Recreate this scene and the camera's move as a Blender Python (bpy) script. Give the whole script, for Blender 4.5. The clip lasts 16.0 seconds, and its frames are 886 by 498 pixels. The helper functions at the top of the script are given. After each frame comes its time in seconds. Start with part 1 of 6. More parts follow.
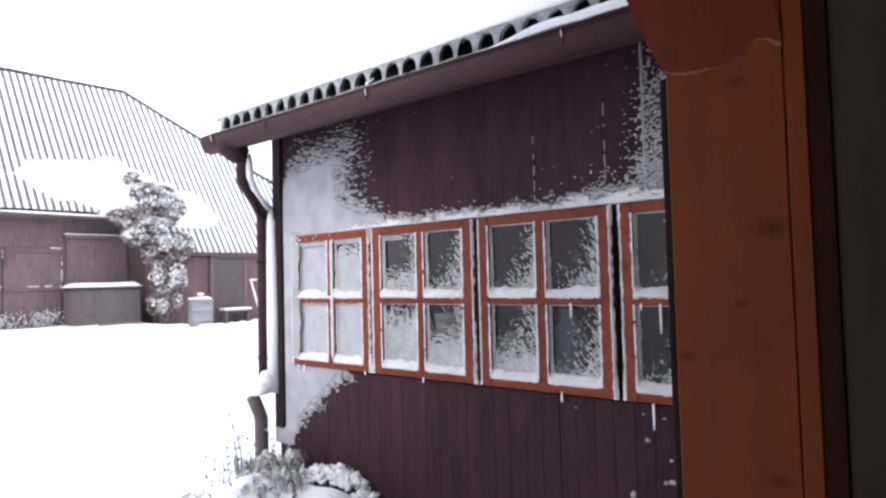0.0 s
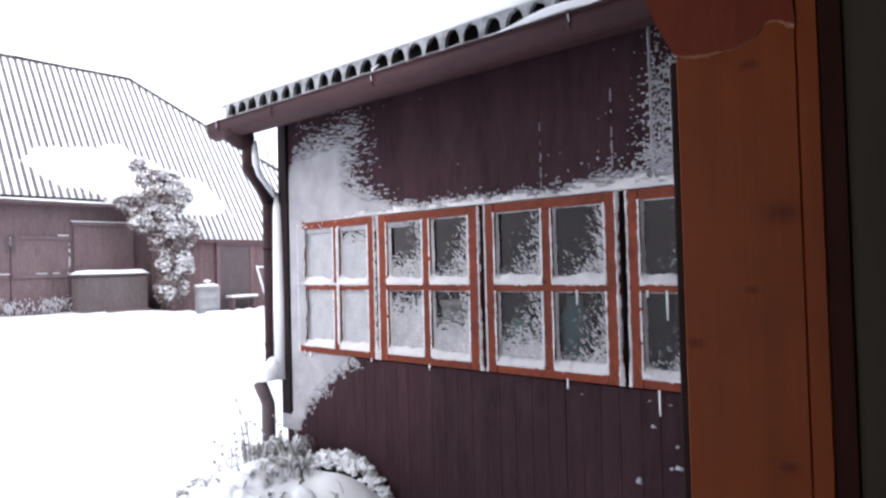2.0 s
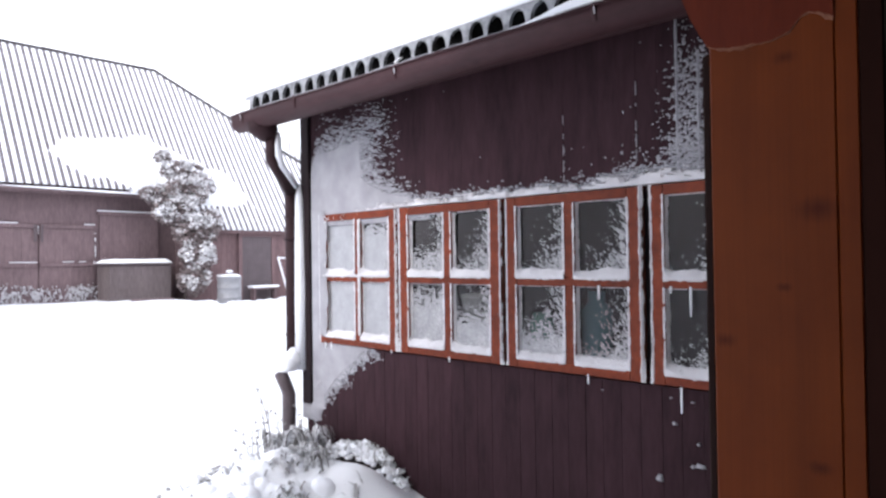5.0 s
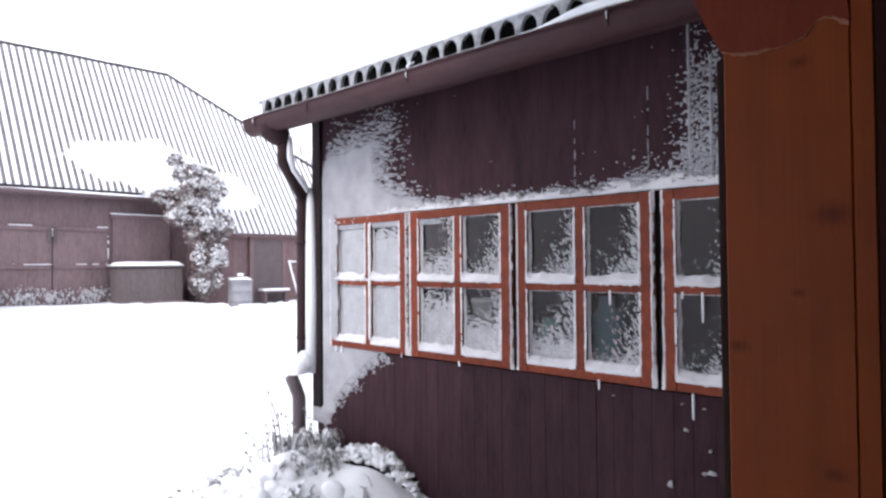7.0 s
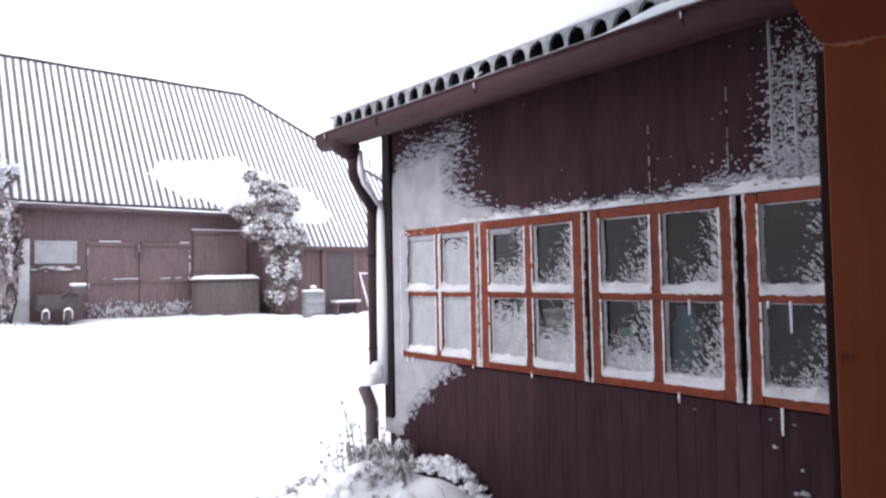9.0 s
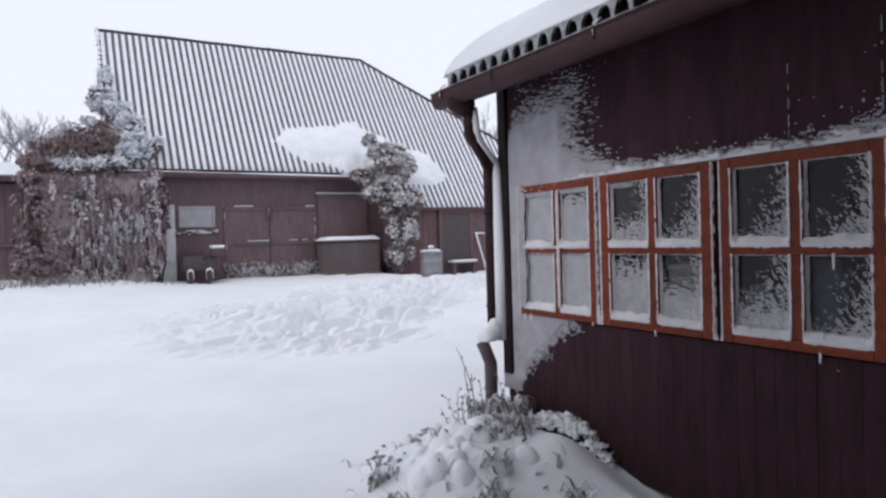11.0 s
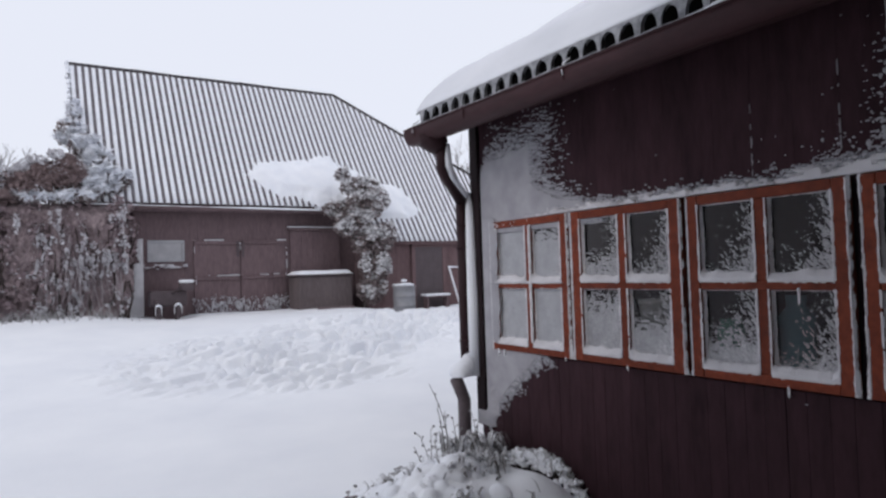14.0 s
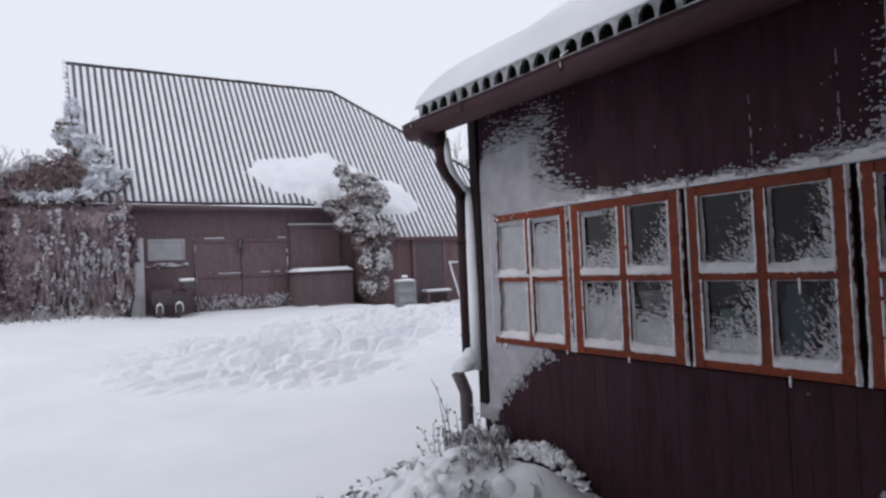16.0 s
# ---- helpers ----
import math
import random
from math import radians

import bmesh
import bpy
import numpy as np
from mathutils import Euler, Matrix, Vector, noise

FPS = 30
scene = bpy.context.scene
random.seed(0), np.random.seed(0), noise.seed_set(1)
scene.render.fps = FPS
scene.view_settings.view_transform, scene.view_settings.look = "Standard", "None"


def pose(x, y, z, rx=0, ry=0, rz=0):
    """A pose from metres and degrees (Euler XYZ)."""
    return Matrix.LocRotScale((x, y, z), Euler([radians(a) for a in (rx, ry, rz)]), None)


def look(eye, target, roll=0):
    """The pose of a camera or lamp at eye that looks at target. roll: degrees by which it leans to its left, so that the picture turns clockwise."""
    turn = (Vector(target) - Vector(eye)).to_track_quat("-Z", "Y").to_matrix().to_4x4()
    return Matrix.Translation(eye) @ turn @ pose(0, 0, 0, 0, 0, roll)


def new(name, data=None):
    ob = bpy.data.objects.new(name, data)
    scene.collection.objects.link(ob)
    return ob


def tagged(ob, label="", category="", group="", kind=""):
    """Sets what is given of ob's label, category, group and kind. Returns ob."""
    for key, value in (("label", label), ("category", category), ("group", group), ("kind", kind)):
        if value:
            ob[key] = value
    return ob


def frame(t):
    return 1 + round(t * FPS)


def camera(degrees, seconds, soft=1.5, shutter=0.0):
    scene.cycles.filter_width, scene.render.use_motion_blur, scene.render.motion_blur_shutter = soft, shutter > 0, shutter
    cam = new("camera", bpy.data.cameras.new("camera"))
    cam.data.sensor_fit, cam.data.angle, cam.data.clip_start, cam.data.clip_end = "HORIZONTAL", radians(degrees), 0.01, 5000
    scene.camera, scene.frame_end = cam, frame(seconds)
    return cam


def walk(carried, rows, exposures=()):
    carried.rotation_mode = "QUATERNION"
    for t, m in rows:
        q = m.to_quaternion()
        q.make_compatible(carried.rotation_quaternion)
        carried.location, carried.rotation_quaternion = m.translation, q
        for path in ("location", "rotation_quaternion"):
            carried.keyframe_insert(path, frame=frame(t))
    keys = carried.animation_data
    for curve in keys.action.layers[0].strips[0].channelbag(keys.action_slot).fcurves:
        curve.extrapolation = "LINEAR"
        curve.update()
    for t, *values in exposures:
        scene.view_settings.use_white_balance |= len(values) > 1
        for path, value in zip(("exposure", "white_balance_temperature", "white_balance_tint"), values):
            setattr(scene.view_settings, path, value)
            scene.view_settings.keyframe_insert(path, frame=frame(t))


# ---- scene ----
cam = camera(67.3, 16.0, soft=2.5)
PATH = [
    (0, (-0.068, -0.001, 1.709), (1.437, 1.314, 1.796), -1.5),
    (0.5, (-0.066, 0.002, 1.707), (1.44, 1.316, 1.78), -1.7),
    (1, (-0.067, 0.003, 1.707), (1.432, 1.325, 1.767), -1.6),
    (1.5, (-0.064, 0.005, 1.709), (1.431, 1.332, 1.762), -1.6),
    (2, (-0.067, 0.004, 1.707), (1.427, 1.333, 1.756), -1.5),
    (2.5, (-0.067, 0.005, 1.706), (1.426, 1.335, 1.751), -1.5),
    (3, (-0.07, 0.006, 1.705), (1.418, 1.342, 1.747), -1.3),
    (3.5, (-0.066, 0.009, 1.705), (1.412, 1.356, 1.743), -1.5),
    (4, (-0.069, 0.011, 1.706), (1.398, 1.37, 1.742), -1.1),
    (6.5, (-0.073, 0.014, 1.707), (1.368, 1.4, 1.736), -0.7),
    (7, (-0.076, 0.014, 1.706), (1.357, 1.409, 1.749), -0.5),
    (7.5, (-0.077, 0.016, 1.707), (1.351, 1.415, 1.764), -0.6),
    (8, (-0.076, 0.017, 1.706), (1.347, 1.421, 1.774), -0.6),
    (8.5, (-0.077, 0.024, 1.708), (1.328, 1.445, 1.784), -0.6),
    (9, (-0.072, 0.04, 1.705), (1.211, 1.573, 1.783), -1.1),
    (9.5, (-0.062, 0.048, 1.693), (1.075, 1.693, 1.742), -1.4),
    (9.7, (-0.065, 0.057, 1.678), (0.995, 1.752, 1.714), -1.6),
    (12, (-0.076, 0.054, 1.682), (0.918, 1.789, 1.633), -1.7),
    (12.5, (-0.076, 0.053, 1.686), (0.924, 1.785, 1.677), -1.9),
    (13, (-0.08, 0.053, 1.688), (0.939, 1.774, 1.712), -1.7),
    (13.5, (-0.078, 0.053, 1.688), (0.969, 1.756, 1.739), -1.8),
    (14, (-0.073, 0.056, 1.695), (0.996, 1.745, 1.76), -1.9),
    (14.5, (-0.071, 0.059, 1.691), (1.007, 1.742, 1.759), -1.8),
    (15, (-0.071, 0.06, 1.694), (1.003, 1.746, 1.756), -2.1),
    (15.5, (-0.072, 0.058, 1.691), (0.997, 1.748, 1.746), -2.2),
    (16, (-0.073, 0.056, 1.686), (0.995, 1.746, 1.738), -2.6),
]
EXPOSURES = [(0, 1.40, 6500, 12), (8.6, 1.38, 6500, 12), (9.2, 1.06, 6500, 12), (9.7, 0.75, 6500, 12), (11.8, 0.0, 6500, 12), (16, 0.0, 6500, 12)]
walk(cam, [(t, look(eye, target, roll)) for t, eye, target, roll in PATH], EXPOSURES)

# ---- sky and light: overcast snowy day ----
world = bpy.data.worlds.new("overcast_sky")
scene.world = world
world.use_nodes = True
wn = world.node_tree.nodes
wl = world.node_tree.links
wn.clear()
sky = wn.new("ShaderNodeTexSky")
sky.sky_type = "NISHITA"
sky.sun_disc = False
sky.sun_elevation, sky.sun_rotation = radians(38), radians(250)
sky.dust_density, sky.air_density = 4.0, 1.0
cloud = wn.new("ShaderNodeMix")
cloud.data_type = "RGBA"
cloud.inputs["Factor"].default_value = 0.93
cloud.inputs["B"].default_value = (7.1, 7.45, 8.25, 1)
backg = wn.new("ShaderNodeBackground")
backg.inputs["Strength"].default_value = 0.118
wout = wn.new("ShaderNodeOutputWorld")
wl.new(sky.outputs[0], cloud.inputs["A"])
wl.new(cloud.outputs["Result"], backg.inputs["Color"])
wl.new(backg.outputs[0], wout.inputs["Surface"])
sun_data = bpy.data.lights.new("sun", "SUN")
sun_data.energy, sun_data.angle, sun_data.color = 0.42, radians(24), (1.0, 0.98, 0.95)
sun = new("sun", sun_data)
sun.matrix_world = look((0, 0, 30), (36, 13, 0))


# ---- materials ----
def material(name, rough=0.8, metal=0.0, spec=0.3):
    m = bpy.data.materials.new(name)
    m.use_nodes = True
    nt = m.node_tree
    p = nt.nodes["Principled BSDF"]
    p.inputs["Roughness"].default_value = rough
    p.inputs["Metallic"].default_value = metal
    p.inputs["Specular IOR Level"].default_value = spec
    return m, nt, p


def node(nt, kind, **inputs):
    n = nt.nodes.new(kind)
    for key, value in inputs.items():
        n.inputs[key.replace("_", " ")].default_value = value
    return n


def ramp(nt, source, stops):
    r = nt.nodes.new("ShaderNodeValToRGB")
    el = r.color_ramp.elements
    while len(el) < len(stops):
        el.new(0.5)
    for e, (p, c) in zip(el, stops):
        e.position, e.color = p, (*c, 1)
    nt.links.new(source, r.inputs[0])
    return r.outputs[0]


def coords(nt, scale=(1, 1, 1)):
    tc = nt.nodes.new("ShaderNodeTexCoord")
    mp = nt.nodes.new("ShaderNodeMapping")
    mp.inputs["Scale"].default_value = scale
    nt.links.new(tc.outputs["Object"], mp.inputs["Vector"])
    return mp.outputs[0]


def noise_out(nt, vec, scale, detail=4, rough=0.55):
    n = node(nt, "ShaderNodeTexNoise", Scale=scale, Detail=detail, Roughness=rough)
    nt.links.new(vec, n.inputs["Vector"])
    return n.outputs["Fac"]


def add_bump(nt, p, height, strength, distance):
    b = node(nt, "ShaderNodeBump", Strength=strength, Distance=distance)
    nt.links.new(height, b.inputs["Height"])
    nt.links.new(b.outputs[0], p.inputs["Normal"])


def mixed(nt, a, b, fac, mode="MIX"):
    m = nt.nodes.new("ShaderNodeMix")
    m.data_type, m.blend_type = "RGBA", mode
    if isinstance(fac, float):
        m.inputs["Factor"].default_value = fac
    else:
        nt.links.new(fac, m.inputs["Factor"])
    nt.links.new(a, m.inputs["A"])
    nt.links.new(b, m.inputs["B"])
    return m.outputs["Result"]


def mottled(name, dark, light, scale=6, stretch=(1, 1, 1), rough=0.8, bump=0.3, dist=0.004, metal=0.0, spec=0.3, vary=0.0, fine=40):
    """A surface with large stains and fine grain; vary: how much each object or piece differs in tone."""
    m, nt, p = material(name, rough, metal, spec)
    v = coords(nt, stretch)
    big, small = noise_out(nt, v, scale, 5), noise_out(nt, v, scale * fine / 6, 4, 0.65)
    both = nt.nodes.new("ShaderNodeMath")
    both.operation = "MULTIPLY_ADD"
    both.inputs[1].default_value = 0.55
    nt.links.new(small, both.inputs[0])
    half = nt.nodes.new("ShaderNodeMath")
    half.operation = "MULTIPLY"
    half.inputs[1].default_value = 0.45
    nt.links.new(big, half.inputs[0])
    nt.links.new(half.outputs[0], both.inputs[2])
    col = ramp(nt, both.outputs[0], [(0.32, dark), (0.68, light)])
    if vary:
        info = nt.nodes.new("ShaderNodeObjectInfo")
        tone = ramp(nt, info.outputs["Random"], [(0, (1 - vary,) * 3), (1, (1 + vary,) * 3)])
        col = mixed(nt, col, tone, 1.0, "MULTIPLY")
    nt.links.new(col, p.inputs["Base Color"])
    if bump:
        add_bump(nt, p, small, bump, dist)
    return m


def snow_material(name, grain=45, swell=3.0, col_a=(0.80, 0.82, 0.87), col_b=(0.88, 0.89, 0.92), bump=0.35):
    m, nt, p = material(name, 0.75, 0, 0.25)
    v = coords(nt)
    big, small = noise_out(nt, v, swell, 4), noise_out(nt, v, grain, 5, 0.7)
    nt.links.new(ramp(nt, big, [(0.3, col_a), (0.7, col_b)]), p.inputs["Base Color"])
    add_bump(nt, p, small, bump, 0.012)
    return m


SNOW = snow_material("snow")
# shed roof snow: shading painted in as lower albedo, to stand off the sky
SHADED_ROOF_SNOW = snow_material("shaded_roof_snow", 30, 1.5, (0.66, 0.675, 0.715), (0.74, 0.75, 0.785), 0.3)
SNOW_GROUND = snow_material("ground_snow", 30, 0.8, (0.785, 0.80, 0.84), (0.865, 0.875, 0.90))
def frost_material(name, dark, light, thin, thick, grain):
    """Frost through which some of the dark room shows."""
    m, nt, p = material(name, 0.6, 0, 0.2)
    v = coords(nt)
    nt.links.new(ramp(nt, noise_out(nt, v, 9, 5, 0.6), [(0.3, dark), (0.7, light)]), p.inputs["Base Color"])
    g = noise_out(nt, coords(nt, (1, 0.75, 1.2)), grain, 4, 0.7)
    nt.links.new(ramp(nt, g, [(0.34, (thin,) * 3), (0.62, (thick,) * 3)]), p.inputs["Alpha"])
    add_bump(nt, p, g, 0.35, 0.005)
    return m


FROST = frost_material("frost", (0.475, 0.465, 0.485), (0.665, 0.655, 0.675), 0.40, 1.0, 150)
FOG = frost_material("even_grey_frost", (0.335, 0.338, 0.356), (0.425, 0.429, 0.450), 0.93, 0.99, 40)
HAZE = frost_material("smooth_frost", (0.345, 0.343, 0.356), (0.490, 0.487, 0.505), 0.66, 0.94, 75)
# crust on the planks: shade under the eave is put into its grey
SHADED_CRUST = snow_material("shaded_snow_crust", 70, 5, (0.290, 0.283, 0.305), (0.400, 0.391, 0.417), 0.4)
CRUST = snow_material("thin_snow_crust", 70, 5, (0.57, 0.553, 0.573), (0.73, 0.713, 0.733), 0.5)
THIN = frost_material("thin_blown_snow", (0.34, 0.34, 0.37), (0.52, 0.52, 0.56), 0.25, 0.80, 90)
# packed snow at the eave, its shadow painted in as dark grey
SHADED_PLUG = snow_material("shaded_packed_snow", 60, 16, (0.15, 0.153, 0.165), (0.44, 0.445, 0.47), 0.7)
SHED_PAINT = mottled("dark_red_shed_paint", (0.0232, 0.0114, 0.0144), (0.0540, 0.0260, 0.0322), 3, (1, 1, 0.22), 0.8, 0.5, 0.003, spec=0.12, vary=0.06)
CORNER_PAINT = mottled("dark_corner_board", (0.014, 0.010, 0.012), (0.028, 0.018, 0.02), 4, (1, 1, 0.15), 0.7, spec=0.1)
FRAME_WOOD = mottled("varnished_window_wood", (0.082, 0.0165, 0.0090), (0.225, 0.0465, 0.0195), 5, (1, 0.6, 0.6), 0.5, 0.3, 0.002, spec=0.15, vary=0.15)
GUTTER_METAL = mottled("dark_red_gutter_metal", (0.035, 0.0160, 0.0182), (0.057, 0.0258, 0.0290), 3, (1, 0.5, 1), 0.6, 0.1, 0.002, 0.0, 0.15)
PIPE_METAL = mottled("dark_brown_pipe_metal", (0.024, 0.012, 0.014), (0.042, 0.021, 0.024), 3, (1, 1, 0.4), 0.6, 0.1, 0.002, 0.0, 0.15)
# roof sheet near black: carries the shade inside the eave holes
TILE_DARK = mottled("shade_darkened_roof_sheet", (0.007, 0.007, 0.008), (0.016, 0.015, 0.016), 8, (1, 1, 1), 0.7)
BARN_ROOF = mottled("grey_fibre_cement", (0.100, 0.087, 0.096), (0.185, 0.165, 0.178), 2.5, (1, 1, 1), 0.85, 0.3, 0.004)
CAP = mottled("dark_ridge_caps", (0.030, 0.027, 0.030), (0.075, 0.067, 0.072), 5, (1, 1, 1), 0.85)
# barn boards: base colour lightened to stand in for falling-snow haze
HAZED_WOOD = mottled("hazed_barn_boards", (0.108, 0.074, 0.079), (0.192, 0.135, 0.143), 2.5, (1, 1, 0.3), 0.85, 0.4, 0.004, vary=0.05)
HAZED_WOOD_RED = mottled("hazed_reddish_boards", (0.122, 0.076, 0.079), (0.206, 0.134, 0.138), 2.5, (1, 1, 0.3), 0.85, 0.4, 0.004, vary=0.05)
PALE_PAINT = mottled("pale_grey_paint", (0.30, 0.30, 0.31), (0.45, 0.45, 0.47), 4, (1, 1, 1), 0.7)
ZINC = mottled("zinc_sheet", (0.20, 0.20, 0.21), (0.33, 0.33, 0.35), 5, (1, 1, 1), 0.55, 0.2, 0.003, 0.4, 0.5)
BARK = mottled("bark", (0.035, 0.025, 0.022), (0.09, 0.07, 0.065), 12, (1, 1, 0.3), 0.9, 0.6, 0.01)
# dark metal, lifted with the boards for the haze over the barn
DARK_THING = mottled("hazed_dark_metal", (0.075, 0.058, 0.063), (0.120, 0.094, 0.101), 6, (1, 1, 1), 0.6)
# room surfaces: the unlit gloom behind the panes is put into this colour
INNER = mottled("darkened_room_plaster", (0.066, 0.047, 0.053), (0.105, 0.078, 0.086), 3, (1, 1, 1), 0.9)
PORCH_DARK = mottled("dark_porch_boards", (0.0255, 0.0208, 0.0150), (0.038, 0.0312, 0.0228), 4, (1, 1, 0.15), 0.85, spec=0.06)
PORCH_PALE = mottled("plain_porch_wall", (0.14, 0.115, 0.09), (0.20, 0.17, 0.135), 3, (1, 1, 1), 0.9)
TEAL = mottled("teal_enamel", (0.16, 0.38, 0.42), (0.24, 0.48, 0.52), 5, (1, 1, 1), 0.3, 0.1)
GREEN_PL = mottled("green_plastic", (0.26, 0.52, 0.42), (0.34, 0.60, 0.50), 5, (1, 1, 1), 0.4, 0.1)
WHITE_PL = mottled("white_plastic", (0.72, 0.73, 0.71), (0.82, 0.82, 0.80), 5, (1, 1, 1), 0.4, 0.1)


def post_wood():
    """Varnished pine with soft long grain and a few dark knots."""
    m, nt, p = material("varnished_pine", 0.5, 0, 0.1)
    broad = noise_out(nt, coords(nt, (14, 14, 0.8)), 1.5, 3, 0.5)
    grain = noise_out(nt, coords(nt, (30, 60, 1.0)), 4, 5, 0.6)
    stain = noise_out(nt, coords(nt, (1, 1, 1)), 7, 4, 0.6)
    a = ramp(nt, broad, [(0.25, (0.112, 0.0222, 0.0034)), (0.75, (0.148, 0.0305, 0.0047))])
    c = mixed(nt, a, ramp(nt, grain, [(0.3, (0.93, 0.91, 0.9)), (0.7, (1.04, 1.04, 1.04))]), 1.0, "MULTIPLY")
    c = mixed(nt, c, ramp(nt, stain, [(0.3, (0.86, 0.80, 0.78)), (0.6, (1.04, 1.04, 1.04))]), 1.0, "MULTIPLY")
    for y, z, r in ((0.243, 1.763, 0.024), (0.285, 1.664, 0.009), (0.362, 1.590, 0.014), (0.279, 1.962, 0.013), (0.247, 1.438, 0.013), (0.335, 1.30, 0.020)):
        tc = nt.nodes.new("ShaderNodeTexCoord")
        sc = nt.nodes.new("ShaderNodeVectorMath")
        sc.operation = "MULTIPLY"
        sc.inputs[1].default_value = (0, 0.8, 1.3)
        nt.links.new(tc.outputs["Object"], sc.inputs[0])
        ds = nt.nodes.new("ShaderNodeVectorMath")
        ds.operation = "DISTANCE"
        ds.inputs[1].default_value = (0, y * 0.8, z * 1.3)
        nt.links.new(sc.outputs[0], ds.inputs[0])
        mul = nt.nodes.new("ShaderNodeMath")
        mul.operation = "MULTIPLY_ADD"
        mul.inputs[1].default_value = 0.5 / r
        nt.links.new(ds.outputs["Value"], mul.inputs[0])
        wob = nt.nodes.new("ShaderNodeMath")
        wob.operation = "MULTIPLY_ADD"
        wob.inputs[1].default_value, wob.inputs[2].default_value = 0.5, -0.25
        nt.links.new(grain, wob.inputs[0])
        nt.links.new(wob.outputs[0], mul.inputs[2])
        c = mixed(nt, c, ramp(nt, mul.outputs[0], [(0.05, (0.55, 0.40, 0.38)), (0.55, (1, 1, 1))]), 1.0, "MULTIPLY")
    nt.links.new(c, p.inputs["Base Color"])
    add_bump(nt, p, grain, 0.12, 0.002)
    return m


PINE = post_wood()


def leaf_material(name, dark, light):
    m, nt, p = material(name, 0.8, 0, 0.2)
    g = nt.nodes.new("ShaderNodeNewGeometry")
    nt.links.new(ramp(nt, g.outputs["Random Per Island"], [(0, dark), (1, light)]), p.inputs["Base Color"])
    return m


# ivy and mauve vine tones are raised to imitate haze before the barn
IVY = leaf_material("hazed_winter_ivy", (0.105, 0.084, 0.083), (0.330, 0.275, 0.272))
SNOWY_LEAF = leaf_material("leaves_crusted_with_snow", (0.48, 0.465, 0.475), (0.92, 0.915, 0.925))
MAUVE_LEAF = leaf_material("hazed_vine_stems", (0.230, 0.176, 0.186), (0.330, 0.258, 0.270))
TWIGS = mottled("dull_mauve_twigs", (0.090, 0.066, 0.070), (0.390, 0.308, 0.312), 5, (1, 1, 0.6), 0.9, 0.9, 0.03, fine=26)
RUST_TWIGS = mottled("dull_rusty_twigs", (0.105, 0.074, 0.074), (0.205, 0.150, 0.148), 7, (1, 1, 0.6), 0.9, 0.8, 0.02)
STRAND = leaf_material("hanging_strands", (0.15, 0.115, 0.122), (0.46, 0.42, 0.44))
RUST_LEAF = leaf_material("rusty_dry_leaves", (0.190, 0.140, 0.138), (0.270, 0.205, 0.202))
DRY_STEM = leaf_material("dry_plant_stems", (0.11, 0.10, 0.095), (0.46, 0.45, 0.46))
FROST_LEAF = leaf_material("frosted_leaves", (0.15, 0.14, 0.135), (0.78, 0.79, 0.82))
VINE_SNOW = snow_material("thin_snow_on_twigs", 60, 6, (0.46, 0.445, 0.465), (0.68, 0.67, 0.70), 0.4)
SNOW_LEAF = snow_material("snow_on_leaves", 60, 6, (0.66, 0.67, 0.72), (0.84, 0.85, 0.89), 0.4)


def glass_material():
    m = bpy.data.materials.new("window_glass")
    m.use_nodes = True
    nt = m.node_tree
    nt.nodes.clear()
    out = nt.nodes.new("ShaderNodeOutputMaterial")
    tr = node(nt, "ShaderNodeBsdfTransparent", Color=(0.66, 0.66, 0.66, 1))
    gl = node(nt, "ShaderNodeBsdfGlossy", Roughness=0.03, Color=(1.0, 0.93, 0.945, 1))
    fr = node(nt, "ShaderNodeFresnel", IOR=1.27)
    mx = nt.nodes.new("ShaderNodeMixShader")
    nt.links.new(fr.outputs[0], mx.inputs[0])
    nt.links.new(tr.outputs[0], mx.inputs[1])
    nt.links.new(gl.outputs[0], mx.inputs[2])
    nt.links.new(mx.outputs[0], out.inputs["Surface"])
    return m


GLASS = glass_material()


# ---- mesh helpers ----
def thing(name, at=(0, 0, 0), **tags):
    ob = new(name)
    ob.location = at
    ob.empty_display_size = 0.2
    return tagged(ob, **tags)


def link_mesh(name, me, mat, parent=None, label="", smooth=False):
    ob = new(name, me)
    if not me.materials:
        me.materials.append(mat)
    if smooth:
        me.polygons.foreach_set("use_smooth", [True] * len(me.polygons))
    if parent is not None:
        ob.parent = parent
        q, off = parent, Vector()
        while q is not None:
            off += q.location
            q = q.parent
        ob.location = -off
    return tagged(ob, label)


def part(name, bm, mat, parent=None, label="", smooth=False):
    me = bpy.data.meshes.new(name)
    bm.to_mesh(me)
    bm.free()
    return link_mesh(name, me, mat, parent, label, smooth)


def raw(name, verts, faces, mat, parent=None, label="", smooth=False):
    me = bpy.data.meshes.new(name)
    me.from_pydata([tuple(map(float, v)) for v in verts], [], [tuple(map(int, f)) for f in faces])
    me.update()
    return link_mesh(name, me, mat, parent, label, smooth)


def box(bm, x0, x1, y0, y1, z0, z1, bevel=0.0):
    vs = [bm.verts.new((x, y, z)) for x in (x0, x1) for y in (y0, y1) for z in (z0, z1)]
    a, b, c, d, e, f, g, h = vs
    fs = [bm.faces.new(q) for q in ((a, b, d, c), (e, g, h, f), (a, e, f, b), (c, d, h, g), (a, c, g, e), (b, f, h, d))]
    if bevel:
        edges = {ed for fc in fs for ed in fc.edges}
        bmesh.ops.bevel(bm, geom=list(edges), offset=bevel, segments=1, affect="EDGES")
    return bm


def boxed(*args, **kw):
    return box(bmesh.new(), *args, **kw)


